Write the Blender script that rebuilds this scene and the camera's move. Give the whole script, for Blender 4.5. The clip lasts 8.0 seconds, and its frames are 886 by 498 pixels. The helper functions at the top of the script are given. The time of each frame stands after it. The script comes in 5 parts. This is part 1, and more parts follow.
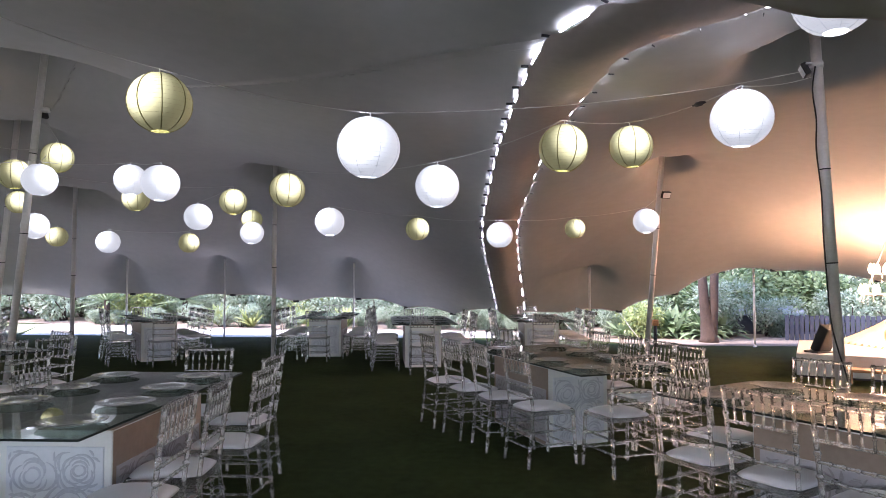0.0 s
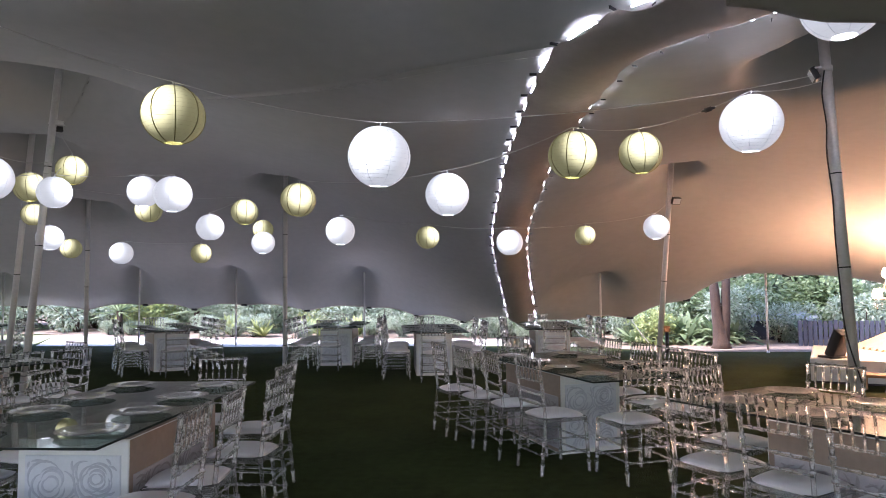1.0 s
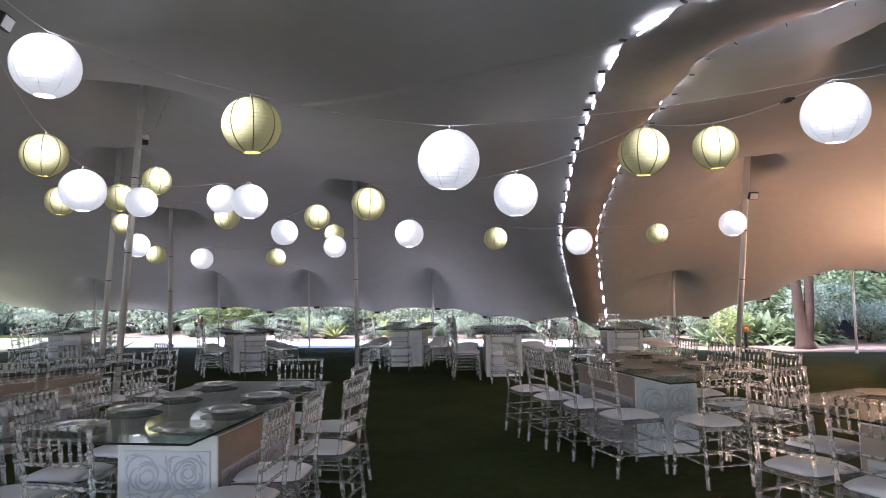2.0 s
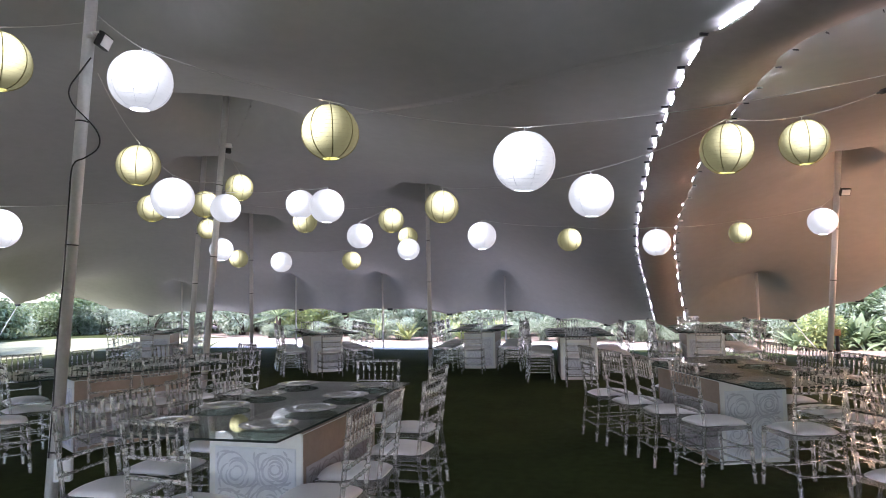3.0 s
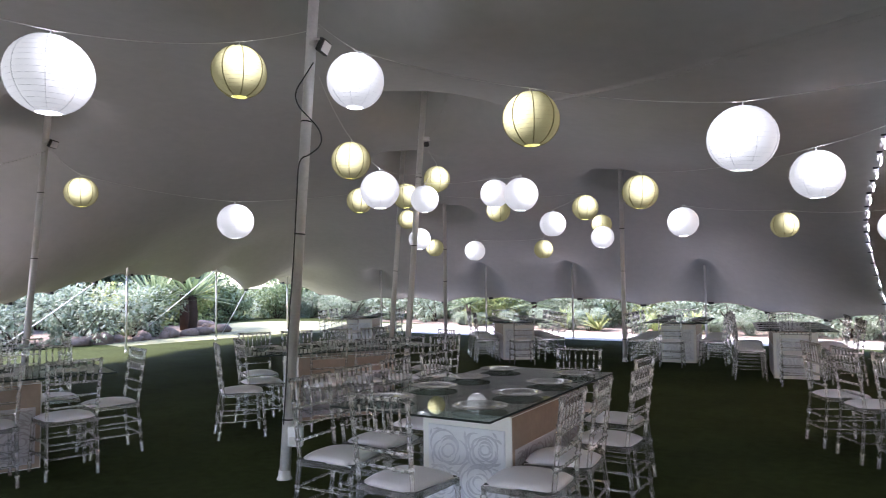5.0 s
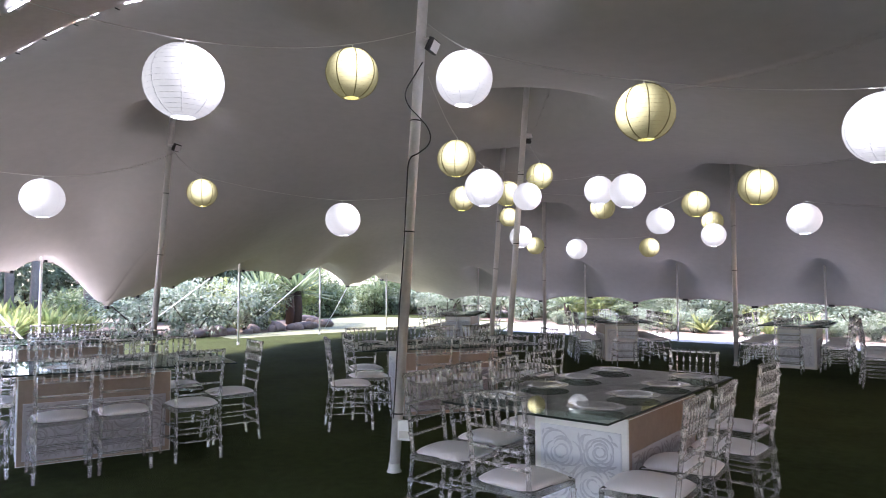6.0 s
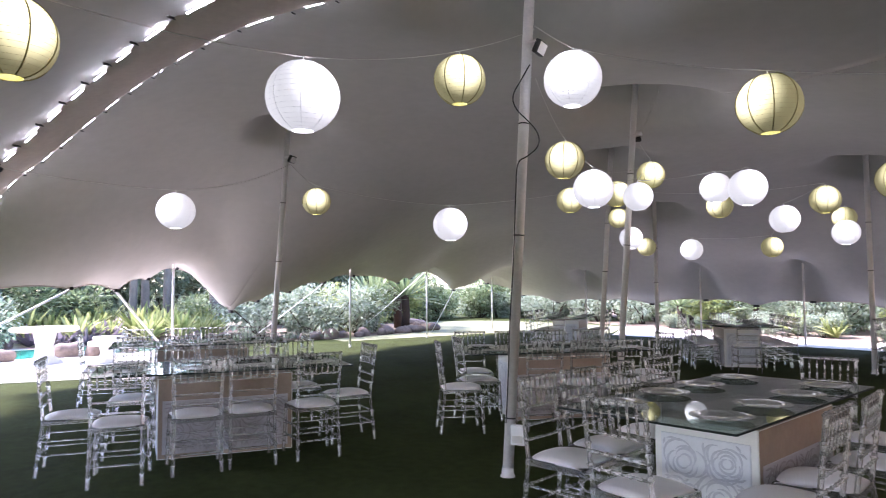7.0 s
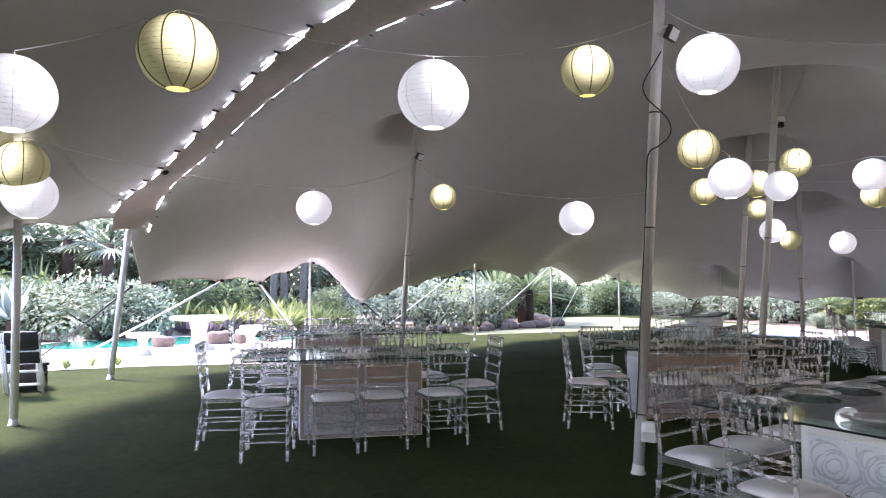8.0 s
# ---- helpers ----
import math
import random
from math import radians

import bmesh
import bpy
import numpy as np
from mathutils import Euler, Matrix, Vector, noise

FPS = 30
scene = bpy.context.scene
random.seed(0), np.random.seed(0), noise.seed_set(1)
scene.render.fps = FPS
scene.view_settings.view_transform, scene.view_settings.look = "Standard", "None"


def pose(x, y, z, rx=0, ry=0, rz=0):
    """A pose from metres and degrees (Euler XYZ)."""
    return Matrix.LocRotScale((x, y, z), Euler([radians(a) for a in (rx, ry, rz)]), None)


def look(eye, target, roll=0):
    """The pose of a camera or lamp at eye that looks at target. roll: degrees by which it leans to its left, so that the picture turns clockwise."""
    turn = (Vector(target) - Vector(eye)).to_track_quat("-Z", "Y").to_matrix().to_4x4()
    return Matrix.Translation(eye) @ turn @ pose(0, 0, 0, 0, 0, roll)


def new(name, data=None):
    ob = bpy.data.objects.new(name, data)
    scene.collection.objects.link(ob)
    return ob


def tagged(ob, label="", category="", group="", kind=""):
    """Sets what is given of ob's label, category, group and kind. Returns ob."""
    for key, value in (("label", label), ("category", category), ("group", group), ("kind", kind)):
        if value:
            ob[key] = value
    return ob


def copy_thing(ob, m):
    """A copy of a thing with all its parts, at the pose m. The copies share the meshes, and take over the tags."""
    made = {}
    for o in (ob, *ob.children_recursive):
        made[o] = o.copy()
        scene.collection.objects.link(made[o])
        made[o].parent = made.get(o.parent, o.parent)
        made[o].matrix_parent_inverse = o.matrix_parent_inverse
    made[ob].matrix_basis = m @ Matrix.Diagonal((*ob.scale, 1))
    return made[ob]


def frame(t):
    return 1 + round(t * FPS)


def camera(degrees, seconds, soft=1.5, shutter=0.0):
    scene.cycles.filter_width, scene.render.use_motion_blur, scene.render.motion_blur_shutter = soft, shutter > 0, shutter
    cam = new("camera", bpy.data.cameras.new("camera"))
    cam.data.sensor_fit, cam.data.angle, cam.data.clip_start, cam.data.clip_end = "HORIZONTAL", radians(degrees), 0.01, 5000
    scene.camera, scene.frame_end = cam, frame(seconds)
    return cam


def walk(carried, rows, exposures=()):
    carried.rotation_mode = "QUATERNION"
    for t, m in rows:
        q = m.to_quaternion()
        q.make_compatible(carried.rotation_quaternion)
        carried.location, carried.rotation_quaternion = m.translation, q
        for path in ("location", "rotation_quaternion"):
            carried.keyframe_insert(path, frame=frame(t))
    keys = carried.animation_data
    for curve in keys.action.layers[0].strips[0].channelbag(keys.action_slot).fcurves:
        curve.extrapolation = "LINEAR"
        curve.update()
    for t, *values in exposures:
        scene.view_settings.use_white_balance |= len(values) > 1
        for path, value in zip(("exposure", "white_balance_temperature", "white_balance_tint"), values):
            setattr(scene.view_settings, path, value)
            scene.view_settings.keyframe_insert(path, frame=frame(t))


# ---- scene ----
cam = camera(67.0, 8.0, soft=0.8, shutter=0.2)
PATH = [
    (0, (0.472, 0.14, 1.493), (0.268, 2.127, 1.583), -0.0),
    (0.5, (0.471, 0.131, 1.491), (0.264, 2.117, 1.593), -0.2),
    (1, (0.464, 0.115, 1.488), (0.232, 2.098, 1.603), -0.5),
    (1.5, (0.451, 0.093, 1.487), (0.129, 2.063, 1.604), -0.9),
    (3, (0.401, 0.051, 1.492), (-0.227, 1.945, 1.623), -1.2),
    (3.5, (0.369, 0.042, 1.483), (-0.359, 1.9, 1.614), -1.1),
    (4, (0.345, 0.027, 1.476), (-0.496, 1.838, 1.606), -0.6),
    (4.5, (0.308, 0.019, 1.471), (-0.657, 1.767, 1.589), -0.7),
    (5, (0.275, 0.005, 1.469), (-0.843, 1.66, 1.579), -0.6),
    (6.5, (0.145, -0.077, 1.463), (-1.29, 1.311, 1.573), -0.1),
    (7, (0.141, -0.092, 1.471), (-1.408, 1.167, 1.588), -0.4),
    (7.5, (0.175, -0.119, 1.463), (-1.495, 0.976, 1.578), 0.1),
    (8, (0.18, -0.16, 1.448), (-1.573, 0.796, 1.553), 0.0),
]
walk(cam, [(t, look(eye, target, roll)) for t, eye, target, roll in PATH], [(0, 2.62, 5950, 27), (1, 2.52, 5980, 27), (3, 2.70, 6030, 27), (4.5, 2.64, 6080, 27), (6.3, 2.80, 6200, 31), (7, 2.82, 6200, 31), (8, 2.68, 6200, 31)])

scene.cycles.transparent_max_bounces = 32

# ---- world, sun, exposure ----
SUN_EL, SUN_AZ = 58.0, 240.0
world = bpy.data.worlds.new("sky")
scene.world = world
world.use_nodes = True
wn = world.node_tree.nodes
sky = wn.new("ShaderNodeTexSky")
sky.sky_type, sky.sun_disc = "NISHITA", False
sky.sun_elevation, sky.sun_rotation = radians(SUN_EL), radians(SUN_AZ)
wn["Background"].inputs["Strength"].default_value = 0.15
world.node_tree.links.new(sky.outputs["Color"], wn["Background"].inputs["Color"])
sun = new("sun", bpy.data.lights.new("sun", "SUN"))
sun.data.energy, sun.data.angle, sun.data.color = 2.5, radians(14.0), (1.0, 0.95, 0.88)
sun.matrix_world = look((math.sin(radians(SUN_AZ)) * 30, math.cos(radians(SUN_AZ)) * 30, 30 * math.tan(radians(SUN_EL))), (0, 0, 0))


# ---- materials ----
def material(name, color, rough=0.6, metal=0.0, spread=0.15, scale=6.0, bump=0.0, bump_scale=60.0, per_object=0.0, spec=0.5):
    """A principled surface whose colour wanders at two scales, with fine relief."""
    m = bpy.data.materials.new(name)
    m.use_nodes = True
    nt = m.node_tree
    b = nt.nodes["Principled BSDF"]
    b.inputs["Roughness"].default_value, b.inputs["Metallic"].default_value = rough, metal
    b.inputs["Specular IOR Level"].default_value = spec
    co = nt.nodes.new("ShaderNodeTexCoord")
    big, fine = nt.nodes.new("ShaderNodeTexNoise"), nt.nodes.new("ShaderNodeTexNoise")
    big.inputs["Scale"].default_value, fine.inputs["Scale"].default_value = scale, scale * 9
    big.inputs["Detail"].default_value, fine.inputs["Detail"].default_value = 4, 3
    add = nt.nodes.new("ShaderNodeMath")
    add.operation = "ADD"
    for n in (big, fine):
        nt.links.new(co.outputs["Object"], n.inputs["Vector"])
    nt.links.new(big.outputs["Fac"], add.inputs[0])
    nt.links.new(fine.outputs["Fac"], add.inputs[1])
    span = nt.nodes.new("ShaderNodeMapRange")
    span.inputs["From Min"].default_value, span.inputs["From Max"].default_value = 0.6, 1.4
    span.inputs["To Min"].default_value, span.inputs["To Max"].default_value = 1 - spread, 1 + spread
    nt.links.new(add.outputs[0], span.inputs["Value"])
    hsv = nt.nodes.new("ShaderNodeHueSaturation")
    hsv.inputs["Color"].default_value = (*color, 1)
    if per_object:
        info = nt.nodes.new("ShaderNodeObjectInfo")
        var = nt.nodes.new("ShaderNodeMapRange")
        var.inputs["To Min"].default_value, var.inputs["To Max"].default_value = 1 - per_object, 1 + per_object
        nt.links.new(info.outputs["Random"], var.inputs["Value"])
        mul = nt.nodes.new("ShaderNodeMath")
        mul.operation = "MULTIPLY"
        nt.links.new(span.outputs["Result"], mul.inputs[0])
        nt.links.new(var.outputs["Result"], mul.inputs[1])
        nt.links.new(mul.outputs[0], hsv.inputs["Value"])
    else:
        nt.links.new(span.outputs["Result"], hsv.inputs["Value"])
    nt.links.new(hsv.outputs["Color"], b.inputs["Base Color"])
    if bump:
        tex = nt.nodes.new("ShaderNodeTexNoise")
        tex.inputs["Scale"].default_value, tex.inputs["Detail"].default_value = bump_scale, 5
        bm = nt.nodes.new("ShaderNodeBump")
        bm.inputs["Strength"].default_value, bm.inputs["Distance"].default_value = bump, 0.01
        nt.links.new(co.outputs["Object"], tex.inputs["Vector"])
        nt.links.new(tex.outputs["Fac"], bm.inputs["Height"])
        nt.links.new(bm.outputs["Normal"], b.inputs["Normal"])
    return m


def clear(name, tint, body, gloss, rough=0.03, power=5.0):
    """Clear plastic or thin glass: see-through, a faint milky body, and a Fresnel-driven gloss."""
    m = bpy.data.materials.new(name)
    m.use_nodes = True
    nt = m.node_tree
    nt.nodes.remove(nt.nodes["Principled BSDF"])
    out = nt.nodes["Material Output"]
    see, milk, shine = nt.nodes.new("ShaderNodeBsdfTransparent"), nt.nodes.new("ShaderNodeBsdfDiffuse"), nt.nodes.new("ShaderNodeBsdfGlossy")
    see.inputs["Color"].default_value = (*tint, 1)
    milk.inputs["Color"].default_value = (0.8, 0.8, 0.82, 1)
    shine.inputs["Roughness"].default_value = rough
    mix1, mix2, fr = nt.nodes.new("ShaderNodeMixShader"), nt.nodes.new("ShaderNodeMixShader"), nt.nodes.new("ShaderNodeLayerWeight")
    fr.inputs["Blend"].default_value = 0.5
    steep = nt.nodes.new("ShaderNodeMath")
    steep.operation, steep.inputs[1].default_value = "POWER", power
    nt.links.new(fr.outputs["Facing"], steep.inputs[0])
    mix1.inputs["Fac"].default_value = body
    nt.links.new(see.outputs[0], mix1.inputs[1])
    nt.links.new(milk.outputs[0], mix1.inputs[2])
    gain = nt.nodes.new("ShaderNodeMath")
    gain.operation, gain.use_clamp = "MULTIPLY_ADD", True
    gain.inputs[1].default_value, gain.inputs[2].default_value = 1.0 - gloss, gloss
    nt.links.new(steep.outputs[0], gain.inputs[0])
    nt.links.new(gain.outputs[0], mix2.inputs["Fac"])
    nt.links.new(mix1.outputs[0], mix2.inputs[1])
    nt.links.new(shine.outputs[0], mix2.inputs[2])
    nt.links.new(mix2.outputs[0], out.inputs["Surface"])
    return m


def acrylic(name, see_through):
    """Clear moulded plastic: refracting rods that let part of the light straight through."""
    m = bpy.data.materials.new(name)
    m.use_nodes = True
    nt = m.node_tree
    b = nt.nodes["Principled BSDF"]
    b.inputs["Base Color"].default_value = (0.97, 0.975, 0.975, 1)
    b.inputs["Transmission Weight"].default_value = 0.90
    b.inputs["IOR"].default_value, b.inputs["Roughness"].default_value = 1.49, 0.17
    clear_way, mix = nt.nodes.new("ShaderNodeBsdfTransparent"), nt.nodes.new("ShaderNodeMixShader")
    mix.inputs["Fac"].default_value = see_through
    nt.links.new(b.outputs[0], mix.inputs[1])
    nt.links.new(clear_way.outputs[0], mix.inputs[2])
    nt.links.new(mix.outputs[0], nt.nodes["Material Output"].inputs["Surface"])
    return m


def glow(name, color, strength, paper=None):
    """A lit surface: emission over paper or a lamp's lens."""
    m = bpy.data.materials.new(name)
    m.use_nodes = True
    b = m.node_tree.nodes["Principled BSDF"]
    b.inputs["Base Color"].default_value = (*(paper or color), 1)
    b.inputs["Roughness"].default_value = 0.7
    b.inputs["Emission Color"].default_value = (*color, 1)
    b.inputs["Emission Strength"].default_value = strength
    return m


def paper(name, color, strength, hot, base):
    """Lantern paper lit from within, brightest where the bulb hangs close to it."""
    m = glow(name, color, strength, base)
    nt = m.node_tree
    co, gap = nt.nodes.new("ShaderNodeTexCoord"), nt.nodes.new("ShaderNodeVectorMath")
    gap.operation = "DISTANCE"
    gap.inputs[1].default_value = (0.17, 0.0, 0.05)
    fall = nt.nodes.new("ShaderNodeMapRange")
    fall.interpolation_type = "SMOOTHERSTEP"
    fall.inputs["From Min"].default_value, fall.inputs["From Max"].default_value = 0.03, 0.26
    fall.inputs["To Min"].default_value, fall.inputs["To Max"].default_value = hot, strength
    grain = nt.nodes.new("ShaderNodeTexNoise")
    grain.inputs["Scale"].default_value = 14
    wob = nt.nodes.new("ShaderNodeMapRange")
    wob.inputs["To Min"].default_value, wob.inputs["To Max"].default_value = 0.88, 1.12
    mul = nt.nodes.new("ShaderNodeMath")
    mul.operation = "MULTIPLY"
    nt.links.new(co.outputs["Object"], gap.inputs[0])
    nt.links.new(co.outputs["Object"], grain.inputs["Vector"])
    nt.links.new(gap.outputs["Value"], fall.inputs["Value"])
    nt.links.new(grain.outputs["Fac"], wob.inputs["Value"])
    nt.links.new(fall.outputs["Result"], mul.inputs[0])
    nt.links.new(wob.outputs["Result"], mul.inputs[1])
    nt.links.new(mul.outputs[0], nt.nodes["Principled BSDF"].inputs["Emission Strength"])
    return m


def leaf_material(name, color, shade):
    """Leaves that vary one by one and let some light through."""
    m = bpy.data.materials.new(name)
    m.use_nodes = True
    nt = m.node_tree
    b = nt.nodes["Principled BSDF"]
    b.inputs["Roughness"].default_value = 0.45
    geo = nt.nodes.new("ShaderNodeNewGeometry")
    ramp = nt.nodes.new("ShaderNodeValToRGB")
    ramp.color_ramp.elements[0].color, ramp.color_ramp.elements[1].color = (*shade, 1), (*color, 1)
    nt.links.new(geo.outputs["Random Per Island"], ramp.inputs["Fac"])
    nt.links.new(ramp.outputs["Color"], b.inputs["Base Color"])
    thin = nt.nodes.new("ShaderNodeBsdfTranslucent")
    nt.links.new(ramp.outputs["Color"], thin.inputs["Color"])
    mix = nt.nodes.new("ShaderNodeMixShader")
    mix.inputs["Fac"].default_value = 0.42
    nt.links.new(b.outputs[0], mix.inputs[1])
    nt.links.new(thin.outputs[0], mix.inputs[2])
    nt.links.new(mix.outputs[0], nt.nodes["Material Output"].inputs["Surface"])
    return m


def canvas_material():
    m = material("stretch_canvas", (0.435, 0.428, 0.412), 0.75, spread=0.06, scale=0.7, bump=0.05, bump_scale=240)
    nt = m.node_tree
    thin = nt.nodes.new("ShaderNodeBsdfTranslucent")
    thin.inputs["Color"].default_value = (0.30, 0.29, 0.28, 1)
    mix = nt.nodes.new("ShaderNodeMixShader")
    mix.inputs["Fac"].default_value = CANVAS_THIN
    nt.links.new(nt.nodes["Principled BSDF"].outputs[0], mix.inputs[1])
    nt.links.new(thin.outputs[0], mix.inputs[2])
    nt.links.new(mix.outputs[0], nt.nodes["Material Output"].inputs["Surface"])
    return m


CANVAS_THIN = 0.004
M_CANVAS = canvas_material()
M_BAND = material("band_canvas", (0.50, 0.43, 0.405), 0.8, spread=0.08, scale=1.5, bump=0.05, bump_scale=200)
M_LAWN = material("lawn", (0.034, 0.045, 0.013), 0.95, spread=0.35, scale=1.2, bump=0.9, bump_scale=90, spec=0.1)
M_GRAVEL = material("pale_gravel", (0.74, 0.68, 0.60), 0.95, spread=0.18, scale=1.5, bump=0.8, bump_scale=45)
# lawn in sunlight: the brightness is put into a paler base colour
M_SUNLIT_LAWN = material("sunlit_lawn_colour", (0.20, 0.21, 0.12), 0.95, spread=0.4, scale=1.3, bump=1.0, bump_scale=60)
M_MULCH = material("mulch", (0.22, 0.165, 0.125), 0.95, spread=0.45, scale=4, bump=1.0, bump_scale=30)
M_METAL = material("brushed_aluminium", (0.78, 0.76, 0.75), 0.38, 0.2, spread=0.1, scale=5, bump=0.05)
M_BLACK = material("black_plastic", (0.02, 0.02, 0.022), 0.5, spread=0.2)
M_WHITE = material("white_paint", (0.80, 0.80, 0.80), 0.4, spread=0.04, scale=3, bump=0.03)
M_PANEL = material("carved_panel", (0.74, 0.76, 0.82), 0.35, spread=0.05, scale=4, bump=0.03)
# greyer than the panel: shading of the relief painted along the strokes
M_CARVE_SHADE = material("carved_line_shade", (0.56, 0.575, 0.65), 0.5, spread=0.12, scale=6)
# brown of the plinth tops; on long sides it stands for warm shade
M_TAN = material("brown_top_side_shade", (0.36, 0.275, 0.225), 0.5, spread=0.12, scale=3, bump=0.05)
# shaded copies of panel and carving, for the plinths' long sides
M_SHADED_PANEL = material("shaded_panel", (0.52, 0.49, 0.53), 0.4, spread=0.08, scale=4)
M_SHADED_CARVE = material("shaded_carving", (0.38, 0.35, 0.37), 0.5, spread=0.15)
M_SEAT = material("white_vinyl", (0.80, 0.77, 0.80), 0.28, spread=0.03, scale=3, bump=0.04, bump_scale=120)
M_ACRYLIC = acrylic("clear_acrylic", 0.36)
M_GLASS = clear("table_glass", (0.70, 0.80, 0.77), 0.0, 0.05, 0.01)
M_GLASS_EDGE = material("glass_edge", (0.008, 0.018, 0.016), 0.45, spread=0.1, spec=0.2)
M_PLATE = clear("plate_glass", (0.92, 0.95, 0.95), 0.14, 0.18, 0.08, 3.0)
M_CABLE = material("grey_cable", (0.60, 0.59, 0.57), 0.6, spread=0.1)
M_LED = glow("led_strip", (0.85, 0.94, 0.98), 9.5)
M_PAPER_W = paper("white_paper_lit", (0.91, 0.985, 0.97), 0.095, 0.42, (0.8, 0.8, 0.8))
M_PAPER_Y = paper("yellow_paper_lit", (0.85, 0.83, 0.44), 0.026, 0.47, (0.40, 0.39, 0.15))
M_RIB_W = material("white_wire", (0.80, 0.81, 0.84), 0.6, spread=0.05)
M_RIB_Y = material("olive_wire", (0.34, 0.31, 0.11), 0.6, spread=0.05)
M_BULB = glow("bulb", (0.95, 0.97, 1.0), 4.5)
M_WARM = glow("warm_bulb", (1.0, 0.66, 0.38), 11.0)
M_BARK = material("bark", (0.055, 0.034, 0.024), 0.9, spread=0.35, scale=6, bump=1.0, bump_scale=25)
M_LEAF = [leaf_material("leaf_green", (0.30, 0.37, 0.21), (0.12, 0.18, 0.08)),
          leaf_material("leaf_pale", (0.46, 0.51, 0.40), (0.20, 0.27, 0.17)),
          leaf_material("leaf_lime", (0.47, 0.50, 0.22), (0.22, 0.29, 0.10)),
          leaf_material("leaf_dark", (0.28, 0.34, 0.24), (0.11, 0.16, 0.09)),
          leaf_material("leaf_purple", (0.25, 0.21, 0.25), (0.10, 0.085, 0.11)),
          leaf_material("leaf_blue", (0.42, 0.50, 0.46), (0.20, 0.27, 0.25))]
M_PALE_BARK = material("pale_bark", (0.15, 0.135, 0.12), 0.9, spread=0.3, scale=5, bump=0.9, bump_scale=18)
M_ROCK = material("rock", (0.20, 0.155, 0.13), 0.9, spread=0.3, scale=2.5, bump=1.0, bump_scale=12)
M_CONCRETE = material("pale_concrete", (0.66, 0.64, 0.60), 0.85, spread=0.1, scale=2, bump=0.3)
M_POND = material("pond_paint", (0.03, 0.32, 0.24), 0.12, spread=0.12, scale=0.8)
M_FENCE = material("slate_fence", (0.042, 0.045, 0.062), 0.7, spread=0.15, per_object=0.15)
M_DRAPE = material("cream_drape", (0.74, 0.66, 0.52), 0.8, spread=0.05, bump=0.05)


# ---- mesh tools ----
def part(name, bm, mat, parent=None, label="", smooth=True):
    me = bpy.data.meshes.new(name)
    bm.to_mesh(me)
    bm.free()
    for m in mat if isinstance(mat, (list, tuple)) else (mat,):
        me.materials.append(m)
    if smooth:
        me.polygons.foreach_set("use_smooth", [True] * len(me.polygons))
    ob = new(name, me)
    ob.parent = parent
    return tagged(ob, label)


def add_box(bm, x0, x1, y0, y1, z0, z1, bevel=0.0, mi=0):
    made = bmesh.ops.create_cube(bm, size=1)["verts"]
    bmesh.ops.scale(bm, vec=(x1 - x0, y1 - y0, z1 - z0), verts=made)
    bmesh.ops.translate(bm, vec=((x0 + x1) / 2, (y0 + y1) / 2, (z0 + z1) / 2), verts=made)
    faces = {f for v in made for f in v.link_faces}
    for f in faces:
        f.material_index = mi
    if bevel:
        edges = list({e for v in made for e in v.link_edges})
        bmesh.ops.bevel(bm, geom=edges, offset=bevel, segments=2, affect="EDGES", profile=0.5)


def tube(bm, points, radii, sides=8, caps=True, mi=0):
    """A tube along points with a radius at each."""
    pts = [Vector(p) for p in points]
    if not isinstance(radii, (list, tuple)):
        radii = [radii] * len(pts)
    rings, side = [], None
    for i, p in enumerate(pts):
        d = (pts[min(i + 1, len(pts) - 1)] - pts[max(i - 1, 0)]).normalized()
        if side is None:
            side = d.cross(Vector((0.13, 0.21, 1)) if abs(d.z) < 0.9 else Vector((1, 0.1, 0))).normalized()
        side = (side - d * side.dot(d)).normalized()
        up = d.cross(side)
        rings.append([bm.verts.new(p + (side * math.cos(a) + up * math.sin(a)) * radii[i]) for a in (2 * math.pi * k / sides for k in range(sides))])
    for a, b in zip(rings, rings[1:]):
        for k in range(sides):
            bm.faces.new((a[k], a[(k + 1) % sides], b[(k + 1) % sides], b[k])).material_index = mi
    if caps:
        bm.faces.new(rings[0][::-1]).material_index = mi
        bm.faces.new(rings[-1]).material_index = mi


def lathe(bm, profile, sides=24, mi=0):
    """Turns a profile of (r, z) round the z axis."""
    rings = []
    for r, z in profile:
        rings.append([bm.verts.new((r * math.cos(a), r * math.sin(a), z)) for a in (2 * math.pi * k / sides for k in range(sides))] if r > 1e-5 else [bm.verts.new((0, 0, z))])
    for a, b in zip(rings, rings[1:]):
        for k in range(sides):
            q = [a[k % len(a)], a[(k + 1) % len(a)], b[(k + 1) % len(b)], b[k % len(b)]]
            q = [v for i, v in enumerate(q) if v not in q[:i]]
            if len(q) > 2:
                bm.faces.new(q).material_index = mi


def group_empty(name, m, label, category, group="", kind=""):
    e = new(name)
    e.empty_display_size = 0.1
    e.matrix_basis = m
    return tagged(e, label, category, group, kind)


# ---- ground ----
def sheet(name, outline, z, mat, label, kind="structure", category="ground"):
    bm = bmesh.new()
    f = bm.faces.new([bm.verts.new((x, y, z)) for x, y in outline])
    if f.normal.z < 0:
        f.normal_flip()
    bmesh.ops.triangulate(bm, faces=bm.faces[:])
    bm.normal_update()
    for f in bm.faces:
        if f.normal.z < 0:
            f.normal_flip()
    return tagged(part(name, bm, mat, smooth=False), label, category, kind=kind)


